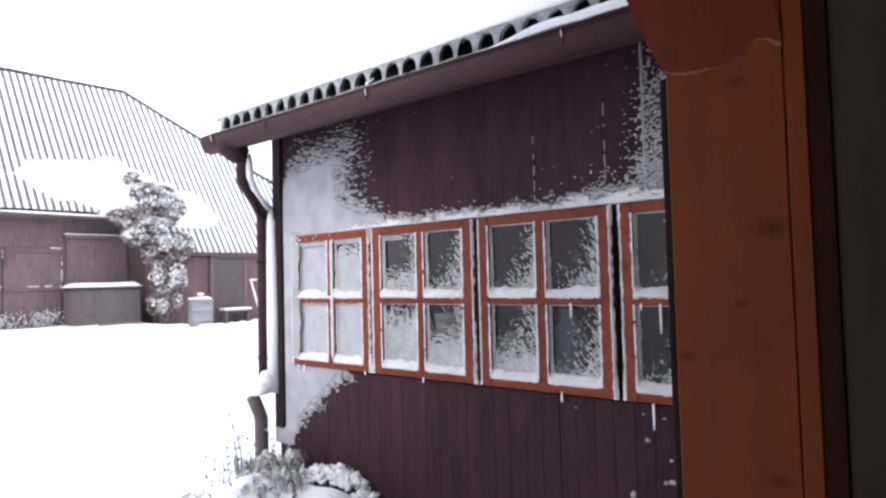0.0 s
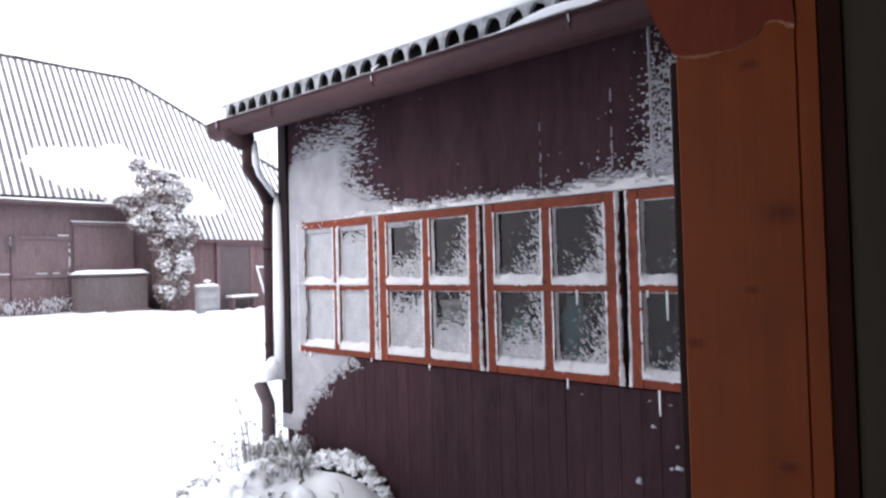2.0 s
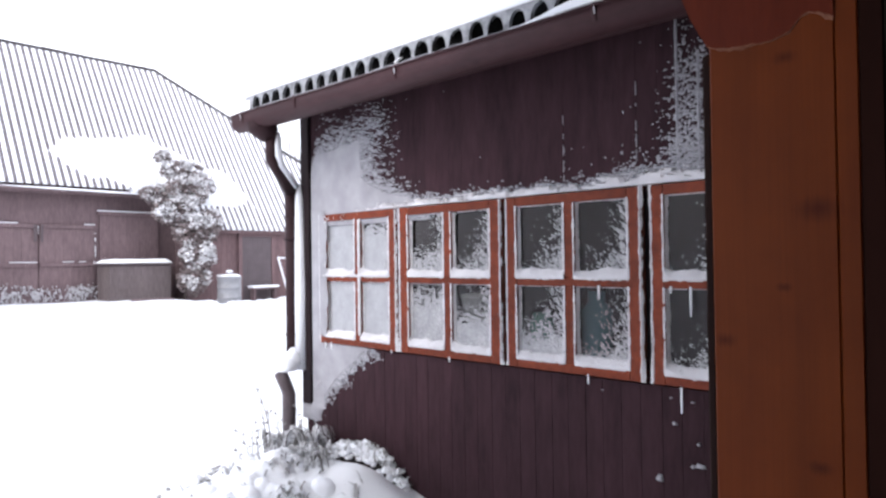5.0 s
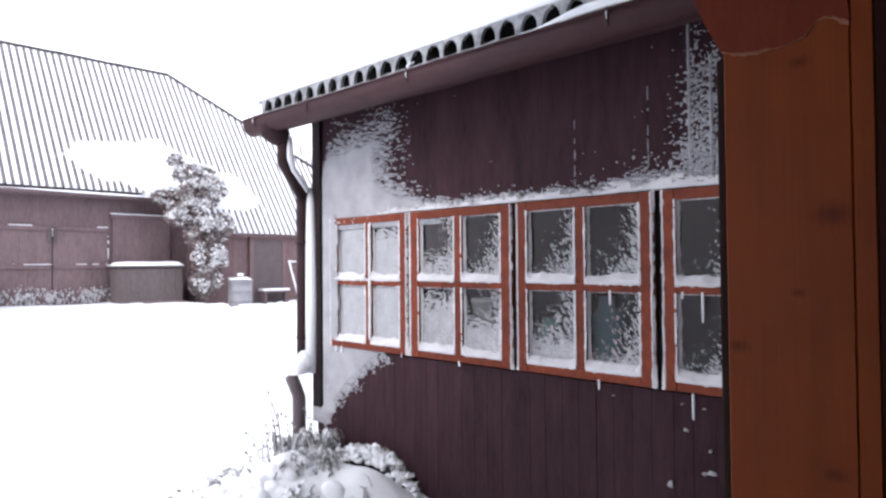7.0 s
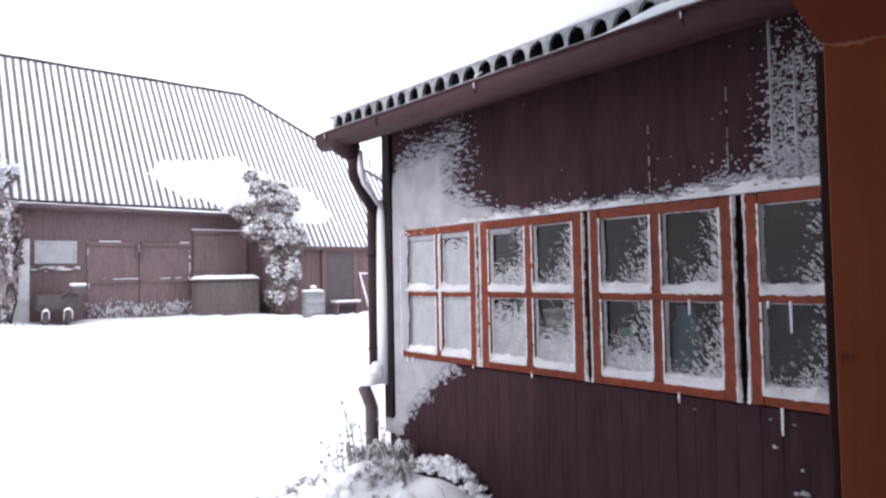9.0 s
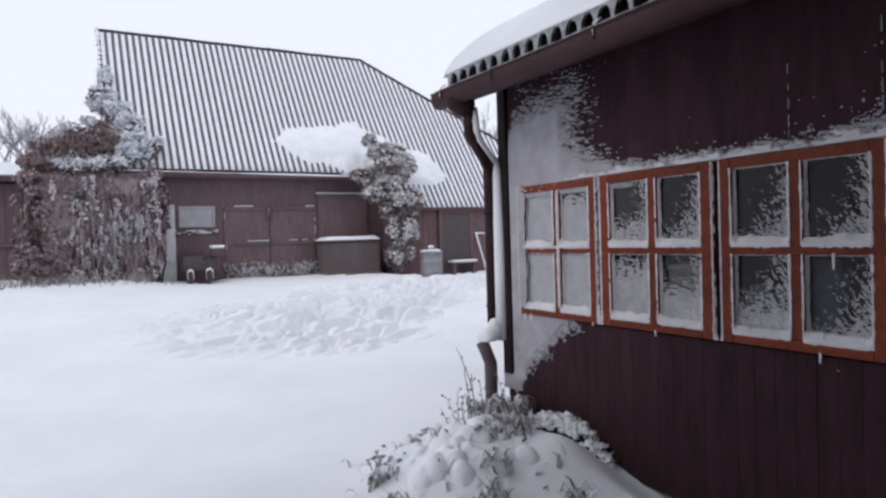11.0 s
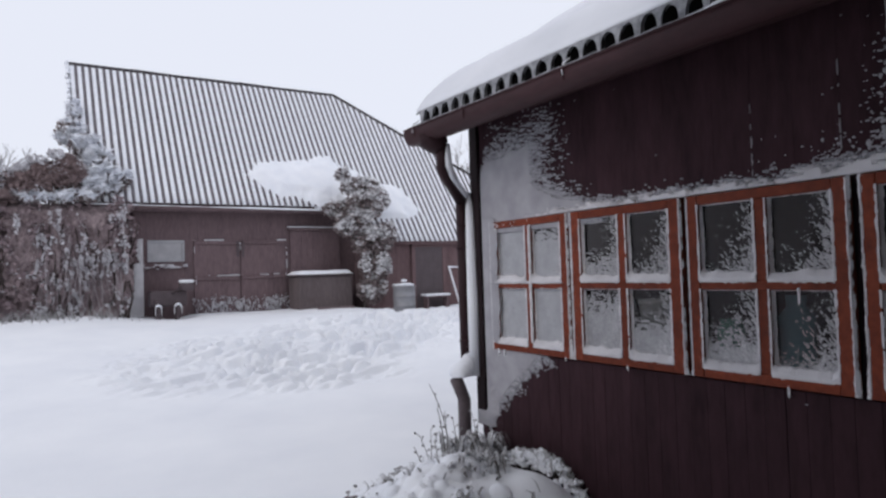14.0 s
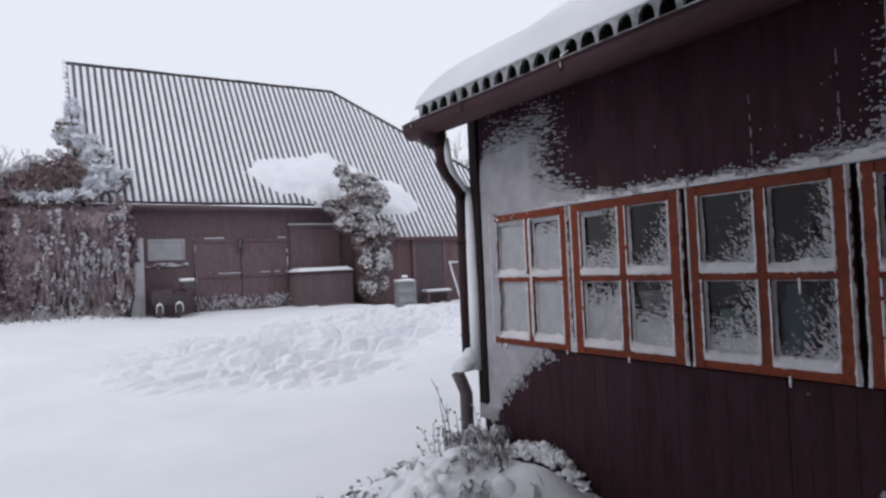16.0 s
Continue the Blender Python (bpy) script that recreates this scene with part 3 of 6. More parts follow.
def build_gutter(shed):
    gut = part("gutter", half_tube(bmesh.new(), SHED_Y0, 5.285, GUT_X, GUT_Z, GUT_R, 0.004), GUTTER_METAL, shed, "dark red half-round metal gutter", True)
    bm = bmesh.new()
    ring = [bm.verts.new((GUT_X + GUT_R * math.cos(math.pi + math.pi * k / 14), 5.282, GUT_Z - 0.045 + GUT_R * math.sin(math.pi + math.pi * k / 14))) for k in range(15)]
    bm.faces.new([bm.verts.new((GUT_X - GUT_R, 5.282, GUT_Z))] + ring + [bm.verts.new((GUT_X + GUT_R, 5.282, GUT_Z))])
    bmesh.ops.solidify(bm, geom=bm.faces[:], thickness=0.005)
    part("end_cap", bm, GUTTER_METAL, gut)
    # lip bead, joints and hooks
    part("bead", tube(bmesh.new(), [(GUT_X - GUT_R, SHED_Y0, GUT_Z), (GUT_X - GUT_R, 5.285, GUT_Z)], 0.008, 8), GUTTER_METAL, gut, "", True)
    for y in (5.10, 4.33, 3.19, 1.72, 0.3):
        part("bracket", half_tube(bmesh.new(), y - 0.014, y + 0.014, GUT_X, GUT_Z + 0.012, GUT_R + 0.006, 0.006), GUTTER_METAL, gut, "", True)
    for y, w in ((5.12, 0.010), (3.19, 0.012), (1.72, 0.008)):
        pts = [(GUT_X - 0.02, y, GUT_Z + 0.07), (GUT_X - GUT_R + 0.01, y, GUT_Z + 0.03), (GUT_X - GUT_R - 0.010, y - 0.004, GUT_Z - 0.02), (GUT_X - GUT_R - 0.006, y - 0.006, GUT_Z - 0.05)]
        part("hook_snow", tube(bmesh.new(), pts, [w * 0.6, w * 0.7, w * 0.45, w * 0.2], 8), SNOW, gut, "snow-covered gutter hook", True)
    # outlet, offset pipe and shoe
    pipe = part("downpipe", tube(bmesh.new(), [(GUT_X + 0.03, 4.99, 2.90), (GUT_X + 0.04, 4.985, 2.85), (GUT_X + 0.08, 4.965, 2.79), (GUT_X + 0.10, 4.955, 2.745)], [0.13, 0.125, 0.095, 0.06], 16), PIPE_METAL, shed, "dark round metal downpipe with a crooked offset", True)
    part("offset", tube(bmesh.new(), [(GUT_X + 0.105, 4.95, 2.78), (GUT_X + 0.105, 4.95, 2.585), (GUT_X + 0.11, 4.953, 2.57), (3.335, 5.105, 2.335), (3.345, 5.11, 2.32), (3.345, 5.11, 2.05)], 0.057, 14), PIPE_METAL, pipe, "", True)
    part("lower_pipe", tube(bmesh.new(), [(3.345, 5.11, 2.10), (3.345, 5.11, 0.80)], 0.057, 14), PIPE_METAL, pipe, "", True)
    for z in (2.78, 1.90, 1.05):
        x, y = (GUT_X + 0.105, 4.95) if z > 2.5 else (3.345, 5.11)
        part("clamp", tube(bmesh.new(), [(x, y, z - 0.012), (x, y, z + 0.012)], 0.064, 14), PIPE_METAL, pipe, "", True)
    part("shoe", tube(bmesh.new(), [(3.19, 5.07, 0.73), (3.225, 5.06, 0.64), (3.26, 5.05, 0.54), (3.26, 5.05, 0.0)], 0.058, 12), DARK_THING, pipe, "short dark drain elbow", True)


SHED = build_shed()


def build_shed_snow():
    # snow blown on to the planks: the far corner, a ledge over the windows, a strip and stray flecks
    def score(Y, Z):
        warp = 0.035 * (fbm(Y * 5, Z * 5, 19, 3) - 0.5)
        n1 = fbm(Y * 19, (Z + warp - 0.12 * Y) * 100, 21, 4)         # short level streaks
        n2 = fbm(Y * 2.2, Z * 2.6, 22, 3)
        n3 = fbm(Y * 17 + 2 * n2, (Z + warp) * 24, 29, 4)           # rounder clots
        fleck = fbm(Y * 60, Z * 150, 23, 2)
        # corner patch over and beside the first window: even inside, streaked at its edge
        right = 4.20 + 0.05 * (n2 - 0.5) - 0.30 * ease(2.40, 2.20, Z) - 0.30 * ease(2.24, 2.16, Z)
        inside = np.minimum(Y - right, (2.70 + 0.06 * (n2 - 0.5) - 0.16 * (Y - 4.5) * (Y > 4.5) - Z) * 1.5)
        low = np.interp(Z, [0.30, 0.42, 0.54, 0.77, 0.887, 0.99], [5.05, 4.90, 4.72, 4.47, 4.27, 4.18])
        inside = np.where(Z < 1.0, (Y - low) * 1.6 - 0.02, inside)
        mess = np.where(Z < 1.0, 0.25 * n1 + 0.75 * n3, 0.85 * n1 + 0.15 * n3)
        a = np.where(inside > 0, 0.45 + inside / 0.06, 0.45 + inside / 0.24)
        a = np.clip(a, -4, 1.6) + (4.6 * (mess - 0.5) + 1.5 * (fleck - 0.5)) * ease(1.5, 0.4, a)
        a = np.where((Z > 2.0) | (Z < 1.0), a, np.where(Y > 4.765, 1.2, -3))
        a = a - 2.2 * ease(4.80, 4.93, Y) * ease(2.35, 2.75, Z) - 3.0 * ease(4.905, 4.925, Y)
        # ledge over the window heads
        top = 2.152 + 0.06 * (fbm(Y * 3, Y * 0, 25, 3) - 0.5) + 0.035 * ease(2.3, 1.4, Y)
        b = (top + 0.008 - Z) / 0.034 + 4.4 * (0.55 * n1 + 0.45 * n3 - 0.5) + 1.6 * (fleck - 0.5)
        b = np.where((Z < WIN_Z1 + 0.006) | (Y < 0.7), -3, np.clip(b, -4, 1.5)) - 3.0 * ease(4.25, 4.5, Y)
        fringe = ease(2.30, 2.17, Z) * 1.55 - 2.68 + 4.4 * (n1 - 0.47) + 1.6 * (fleck - 0.5) - 0.3 * (n2 < 0.45)
        fringe = np.where((Z < WIN_Z1) | (Y < 0.7), -3, fringe)
        # stray flecks
        e = 9.0 * (fbm(Y * 80, Z * 75, 27, 2) - 0.985) + 1.0 * (n2 - 0.7) - 0.26
        e = np.maximum(e, 8.0 * (fbm(Y * 24, Z * 130, 28, 2) - 0.96) + 0.9 * (n2 - 0.6) - 0.14)
        return np.clip(np.maximum(np.maximum(a, fringe), e), -0.5, 1.0), np.clip(b, -0.5, 1.0)

    def thin_depth(Y, Z):
        sc, led = score(Y, Z)
        sc = np.maximum(sc, led)
        return np.where((sc > -0.12) & (sc < 0.8), 0.002, -0.002)

    def crust_depth(Y, Z):
        return (score(Y, Z)[0] - 0.50) * 0.019

    def ledge_depth(Y, Z):
        return (score(Y, Z)[1] - 0.50) * (0.022 + 0.030 * ease(4.2, 3.8, Y))

    ys, zs = np.arange(1.30, 4.93, 0.0058), np.arange(0.10, 3.08, 0.0046)
    # blown crust takes the grey that has eave shade painted in
    ob = relief("wall_snow", ys, zs, crust_depth, lambda U, V, D: (WX - 0.004 - D + 0 * U, U, V), SHADED_CRUST, None,
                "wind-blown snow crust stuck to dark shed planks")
    tagged(ob, category="snow", kind="stuff")
    low = (zs > 2.08) & (zs < 2.42)
    ob = relief("ledge_snow", ys, zs[low], ledge_depth, lambda U, V, D: (WX - 0.004 - D + 0 * U, U, V), CRUST, None, "ledge of snow above the window heads")
    tagged(ob, category="snow", kind="stuff")
    ob = relief("thin_wall_snow", ys, zs, thin_depth, lambda U, V, D: (WX - 0.0055 + 0 * U, U, V), THIN, None, "thin blown snow fading over dark shed planks")
    tagged(ob, category="snow", kind="stuff")

    def strip_depth(Y, Z):
        maze = fbm(Y * 95 + 1.5 * fbm(Y * 40, Z * 40, 94, 2), Z * 100, 91, 2)
        rows_ = fbm(Y * 45, Z * 100, 93, 2)
        low = ease(2.42, 2.22, Z)
        # dense between two plank joints, thinner outwards
        s = -0.20 + 4.2 * (maze - 0.5) + 0.7 * low - 0.9 * ease(2.72, 2.95, Z) - 3.0 * ease(1.545, 1.575, Y)
        f = -0.50 + 4.6 * (0.6 * rows_ + 0.4 * maze - 0.5) + 0.4 * low - 0.7 * ease(2.55, 2.88, Z) - 0.5 * ease(1.56, 1.70, Y) - 3.0 * ease(1.69, 1.73, Y)
        g = -1.60 + 5.0 * (0.6 * rows_ + 0.4 * maze - 0.5) + 1.0 * low * ease(2.0, 1.92, Y) - 1.6 * ease(2.36, 2.5, Z)
        s = np.maximum(np.maximum(s, f), g)
        # snow driven into the joints
        for yj, wj, zj in ((1.556, 0.007, 3.03), (1.437, 0.007, 2.80), (1.797, 0.0026, 2.70), (2.282, 0.0022, 2.58)):
            n = fbm(Y * 0 + yj, Z * 22, 95, 3)
            s = np.maximum(s, np.where(Z < zj, 1.0 - np.abs(Y - yj) / (wj * (0.7 + 0.6 * n)) - 0.9 * (n < 0.42) * (wj < 0.005), -1))
        return np.clip(s, -0.5, 1.0) * 0.008

    ob = relief("strip_snow", np.arange(1.30, 2.32, 0.0031), np.arange(2.17, 3.05, 0.0035), strip_depth, lambda U, V, D: (WX - 0.004 - D, U, V), SHADED_CRUST, None, "speckled strip of blown snow on dark planks")
    tagged(ob, category="snow", kind="stuff")
    # snow on the window leaves: thin lines at every edge, the first leaf half buried
    def leaf_depth(Y, Z):
        n1, n2 = fbm(Y * 40, Z * 30, 81, 3), fbm(Y * 6, Z * 6, 82, 3)
        s = np.full_like(Y, -1.0)
        for n, (y0, y1) in enumerate(CASEMENTS):
            inside = (Y > y0) & (Y < y1)
            ya, yb, yc = y0 + STILE[n], y1 - STILE[n], MUNTIN_Y[n]
            side = np.minimum(np.minimum(np.abs(Y - ya), np.abs(Y - yb)), np.abs(np.abs(Y - yc) - 0.036))
            rung = np.minimum(np.abs(Z - 1.583), np.abs(Z - 1.062))
            outer = np.minimum(Y - y0, y1 - Y)
            level = ((Z > 1.06) & (Z < 1.53)) | ((Z > 1.58) & (Z < 2.045))
            glazed = ((Y > ya) & (Y < yc - 0.036)) | ((Y > yc + 0.036) & (Y < yb))
            line = np.maximum(np.where(level, 0.004 - side, -0.1), np.maximum(np.where(glazed, 0.009 - rung, -0.1), 0.009 - outer)) + 0.013 * (n1 - 0.5)
            if n == 0:
                # the bars show as thin dark lines
                bar = np.where((np.abs(Y - yc) < 0.04) & (Z > 1.09) & (Z < 2.03), (yc - 0.010 - Y) * 60 + 0.8 * (n1 - 0.5), -1)
                bar = np.maximum(bar, np.where((Y > ya - 0.01) & (np.abs(Z - 1.556) < 0.03), (np.abs(Z - 1.548) - 0.022) * 60 + 1.0 * (n1 - 0.5), -1))
                bar = np.maximum(bar, np.where((Z > 2.03) & (Z < 2.10), 2.2 * (fbm(Y * 60, Z * 60, 83, 2) - 0.85) + 1.1 * (Y - 4.42), -1))
                line = np.maximum(line, 0.02 * bar)
            s = np.where(inside & (Z > WIN_Z0) & (Z < WIN_Z1), line, s)
        return np.clip(s * 0.8, -0.002, 0.012)

    ob = relief("window_snow", np.arange(1.2, 4.79, 0.0045), np.arange(1.0, 2.105, 0.0055), leaf_depth, lambda U, V, D: (3.3985 - D, U, V), CRUST, None, "thin snow clinging to the edges of the window leaves")
    tagged(ob, category="snow", kind="stuff")
    # the far stile of the first leaf is buried in the snow that covers the corner
    def stile_depth(Y, Z):
        rag = 0.05 * (fbm(Y * 12, Z * 12, 86, 3) - 0.5)
        e = np.minimum(Y - 4.672 - rag - 0.03 * ease(2.0, 2.08, Z), np.minimum(Z - 1.052 - 0.3 * rag, 4.90 - Y) * 1.4)
        return np.where(e > 0, 0.002 + 0.010 * ease(0, 0.05, e), -0.002)

    ob = relief("stile_snow", np.arange(4.63, 4.93, 0.006), np.arange(1.03, 2.13, 0.007), stile_depth, lambda U, V, D: (3.3985 + 0.034 * ease(4.72, 4.86, U) - D, U, V), SHADED_CRUST, None, "snow burying the far side of the window")
    tagged(ob, category="snow", kind="stuff")
    bm = bmesh.new()
    for k, (yy, zz, w, h) in enumerate(((1.69, 0.475, 0.020, 0.030), (1.465, 0.585, 0.030, 0.016), (1.505, 0.575, 0.012, 0.012), (1.60, 0.79, 0.016, 0.014), (1.47, 0.70, 0.010, 0.012), (1.62, 0.93, 0.008, 0.006), (1.50, 0.92, 0.012, 0.006))):
        blob(bm, (WX - 0.004, yy, zz), (0.010, w, h), k + 90, 2, 0.7)
    ob = part("wall_clot", bm, SHADED_CRUST, None, "small clots of snow stuck to dark planks", True)
    tagged(ob, category="snow", kind="stuff")

    def gap_depth(Y, Z):
        s = np.full_like(Y, -1.0)
        for k in range(3):
            ya, yb = CASEMENTS[k + 1][1], CASEMENTS[k][0]
            rag = (0.020 if k < 2 else 0.022) * (fbm(Y * 0 + k, Z * 26, 84, 3) - 0.5) + 0.010 * (fbm(Y * 60, Z * 60, 85, 2) - 0.5)
            near_edge = (0.003 if k < 2 else 0.004) + rag + 0.010 * ease(1.2, 1.02, Z) - np.minimum(Y - ya, yb - Y)
            s = np.where((Y > ya - 0.001) & (Y < yb + 0.001), near_edge, s)
        return np.clip(s, -0.002, 0.010)

    ob = relief("gap_snow", np.arange(1.70, 3.81, 0.003), np.arange(1.0, 2.13, 0.006), gap_depth, lambda U, V, D: (3.409 - D, U, V), CRUST, None, "ragged snow caught in the gaps between window leaves")
    tagged(ob, category="snow", kind="stuff")
    # plugs of snow between the waves at the eave, eave shadow painted in, and snow on the gutter lip
    bm = bmesh.new()
    r = random.Random(8)
    y = 5.147 - 0.07625
    while y > 0.4:
        half, rise = r.uniform(0.052, 0.064), r.uniform(0.074, 0.089)
        side = [(0.0762 - half * math.sqrt(max(0.0, 1 - max(0.0, (z - 0.03) / rise) ** 2)), z) for z in (0.004, 0.03, 0.03 + rise * 0.4, 0.03 + rise * 0.65, 0.03 + rise * 0.83, 0.03 + rise * 0.95, 0.03 + rise)]
        prof = [(-q, z) for q, z in side] + [(-0.0762, 0.124), (0.0762, 0.124)] + [(q, z) for q, z in side[::-1]]
        n = len(prof)
        fr = [[bm.verts.new((xx, y + dy, EAVE_Z + dz)) for dy, dz in prof] for xx in (EAVE_X - r.uniform(0.003, 0.007), EAVE_X + 0.022)]
        bm.faces.new(fr[0])
        bm.faces.new(fr[1][::-1])
        for k in range(n):
            bm.faces.new((fr[0][k], fr[1][k], fr[1][(k + 1) % n], fr[0][(k + 1) % n]))
        y -= 0.1525
    tube(bm, [(GUT_X - GUT_R - 0.002, yy, GUT_Z + 0.010 + r.uniform(-0.004, 0.004)) for yy in np.arange(0.4, 5.25, 0.12)], [r.uniform(0.001, 0.006) for _ in np.arange(0.4, 5.25, 0.12)], 6)
    ob = part("eave_snow", bm, SHADED_PLUG, None, "packed snow between the roof waves and on the gutter lip")
    tagged(ob, category="snow", kind="stuff")
    # snow lying on the gutter lip near the porch
    ys = np.arange(0.35, 2.26, 0.02)
    hs = 0.060 * ease(2.24, 1.84, ys) + 0.012 * (fbm(ys * 9, ys * 0, 37, 3) - 0.5) * ease(2.2, 1.9, ys)
    verts, faces = [], []
    for yy, h in zip(ys, np.maximum(hs, 0.001)):
        for dx, dz in ((0.004, -0.006), (-0.006, 0.3 * h), (-0.002, 0.75 * h), (0.016, h), (0.06, h * 1.05), (0.10, h * 0.9)):
            verts.append((GUT_X - GUT_R - 0.003 + dx, yy, GUT_Z + 0.006 + dz))
    for k in range(len(ys) - 1):
        for j in range(5):
            q = k * 6 + j
            faces.append((q, q + 1, q + 7, q + 6))
    ob = raw("lip_snow", verts, faces, SNOW, None, "smooth snow resting on the gutter lip", True)
    tagged(ob, category="snow", kind="stuff")
    bm = bmesh.new()
    for yy, zz, ln in ((2.04, 1.53, 0.075), (1.49, 1.53, 0.15), (1.60, 1.53, 0.03), (2.12, 1.0, 0.05), (1.55, 0.99, 0.13), (3.25, 1.0, 0.03), (3.86, 1.0, 0.02), (4.62, 1.0, 0.05), (4.70, 1.0, 0.045)):
        tube(bm, [(3.405, yy, zz + 0.01), (3.405, yy, zz - ln * 0.6), (3.405, yy, zz - ln)], [0.007, 0.0065, 0.005], 7)
    ob = part("icicle", bm, SNOW, None, "small white icicles hanging from window rails", True)
    tagged(ob, category="icicle", kind="stuff")

    # thick snow on the roof, rounded at eave and verge
    def roof_depth(X, Y):
        a, b = ease(-0.05, 0.34, X), ease(-0.03, 0.22, 5.19 - Y)
        verge = np.interp(X, [0, 0.05, 0.12, 0.22, 0.34, 0.5, 0.68, 0.85, 1.05, 1.35, 1.7, 5.2], [0.03, 0.075, 0.112, 0.142, 0.162, 0.17, 0.14, 0.09, 0.06, 0.105, 0.125, 0.13])
        inner = 0.012 + 0.165 * a - 0.10 * ease(0.45, 0.9, X) + 0.06 * ease(1.0, 1.6, X)
        return verge * (1 - b) + inner * b + (0.04 * (fbm(X * 1.2, Y * 1.2, 31, 3) - 0.5) * b + 0.014 * (fbm(X * 6, Y * 6, 33, 3) - 0.5)) * a

    xs, yv = np.concatenate([np.arange(0, 1.0, 0.03), np.arange(1.0, 5.2, 0.12)]), np.concatenate([np.arange(-1.45, 4.6, 0.035), np.arange(4.6, 5.195, 0.02)])
    X, Y = np.meshgrid(xs, yv, indexing="ij")
    D = roof_depth(X, Y)
    lip = 0.012 * (fbm(Y * 9, Y * 0, 35, 3) - 0.5)
    top = np.stack([EAVE_X + 0.005 + X - lip * (X < 0.02), Y, EAVE_Z + 0.114 + PITCH * X + D], -1)
    bot = np.stack([EAVE_X + 0.015 + X, Y, EAVE_Z + 0.116 + PITCH * X], -1)
    nx, ny = X.shape
    idx = np.arange(nx * ny).reshape(nx, ny)
    f = np.stack([idx[:-1, :-1], idx[1:, :-1], idx[1:, 1:], idx[:-1, 1:]], -1).reshape(-1, 4)
    off = nx * ny
    rim = np.concatenate([idx[0, :], idx[1:, -1]])
    side = np.stack([rim[:-1], rim[1:], rim[1:] + off, rim[:-1] + off], 1)
    ob = raw("roof_snow", np.concatenate([top.reshape(-1, 3), bot.reshape(-1, 3)]), np.concatenate([f, side]), SHADED_ROOF_SNOW, None, "thick smooth snow lying on the shed roof", True)
    tagged(ob, category="snow", kind="stuff")

    # snow on gutter hooks, pipe side, shoe and foundation
    bm = bmesh.new()
    tube(bm, [(3.385, 5.05, 2.40), (3.385, 5.045, 2.25), (3.385, 5.04, 1.9), (3.385, 5.035, 1.4), (3.385, 5.04, 0.74)], [0.015, 0.042, 0.05, 0.056, 0.055], 10)
    tube(bm, [(3.075, 4.90, 2.80), (3.075, 4.90, 2.68), (3.08, 4.90, 2.60), (3.12, 4.925, 2.535), (3.35, 5.045, 2.37)], [0.02, 0.034, 0.036, 0.03, 0.026], 10)
    ob = part("pipe_snow", bm, SNOW, None, "snow frozen along the side of a downpipe", True)
    tagged(ob, category="snow", kind="stuff")
    bm = blob(bmesh.new(), (3.235, 5.06, 0.775), (0.10, 0.10, 0.095), 3, 3, 0.18)
    blob(bm, (3.31, 5.06, 0.82), (0.085, 0.08, 0.12), 4, 3, 0.18)
    ob = part("elbow_snow", bm, SNOW, None, "rounded snow lump on a drain elbow", True)
    tagged(ob, category="snow", kind="stuff")
    def foot_depth(Y, Z):
        edge = 4.77 + 0.10 * (fbm(Y * 9, Z * 14, 87, 3) - 0.5) + 0.12 * ease(0.44, 0.15, Z)
        e = np.minimum(np.minimum((Y - edge) * 0.7, 5.075 - Y), (0.46 + 0.22 * ease(4.92, 4.84, Y) - Z) * 0.9)
        e = np.minimum(e, (Z - 0.30 - 0.25 * np.clip(4.86 - Y, 0, 1)) * 0.9)
        e = e + 0.012 * (fbm(Y * 40, Z * 40, 88, 3) - 0.5)
        return np.where(e > 0, np.minimum(0.004 + e * 0.35, 0.022) + 0.006 * fbm(Y * 8, Z * 8, 89, 2), -0.02)

    ob = relief("corner_snow", np.arange(4.66, 5.09, 0.007), np.arange(0.05, 0.72, 0.007), foot_depth, lambda U, V, D: (3.428 - D, U, V), SHADED_CRUST, None, "snow heaped on the corner foot of the shed")
    tagged(ob, category="snow", kind="stuff")


build_shed_snow()

# ---- things behind the shed windows ----
def lathe(bm, at, profile, sides=20):
    rings = [[bm.verts.new((at[0] + r * math.cos(2 * math.pi * k / sides), at[1] + r * math.sin(2 * math.pi * k / sides), at[2] + z)) for k in range(sides)] for r, z in profile]
    for a, b in zip(rings, rings[1:]):
        for k in range(sides):
            bm.faces.new((a[k], a[(k + 1) % sides], b[(k + 1) % sides], b[k]))
    bm.faces.new(rings[0][::-1])
    bm.faces.new(rings[-1])
    return bm


def shelf_things():
    b = part("bucket", lathe(bmesh.new(), (3.60, 3.13, 1.031), [(0.10, 0), (0.125, 0.39), (0.134, 0.39), (0.134, 0.42), (0.115, 0.42), (0.09, 0.02)]), WHITE_PL, None, "white plastic bucket on the shed shelf", True)
    tagged(b, category="bucket")
    j = part("jar", lathe(bmesh.new(), (3.58, 2.57, 1.031), [(0.075, 0), (0.08, 0.25), (0.06, 0.285), (0.065, 0.31)]), GREEN_PL, None, "pale green plastic jar on the shed shelf", True)
    tagged(j, category="jar")
    c = part("canister", lathe(bmesh.new(), (3.60, 2.17, 1.031), [(0.09, 0), (0.095, 0.34), (0.05, 0.40), (0.055, 0.46)]), TEAL, None, "tall teal canister on the shed shelf", True)
    tagged(c, category="canister")


shelf_things()

# ---- barn ----
BK = 1.40
BE_Y, BE_Z = 17.6, 3.60
RIDGE_Y = 20.5


def roof_z(y):
    return BE_Z + BK * (y - BE_Y)


BARN_X0, HIP_X, EXT_X = 1.10, 8.72, 8.2
HIP_RUN = 1.49      # metres to the side per metre down


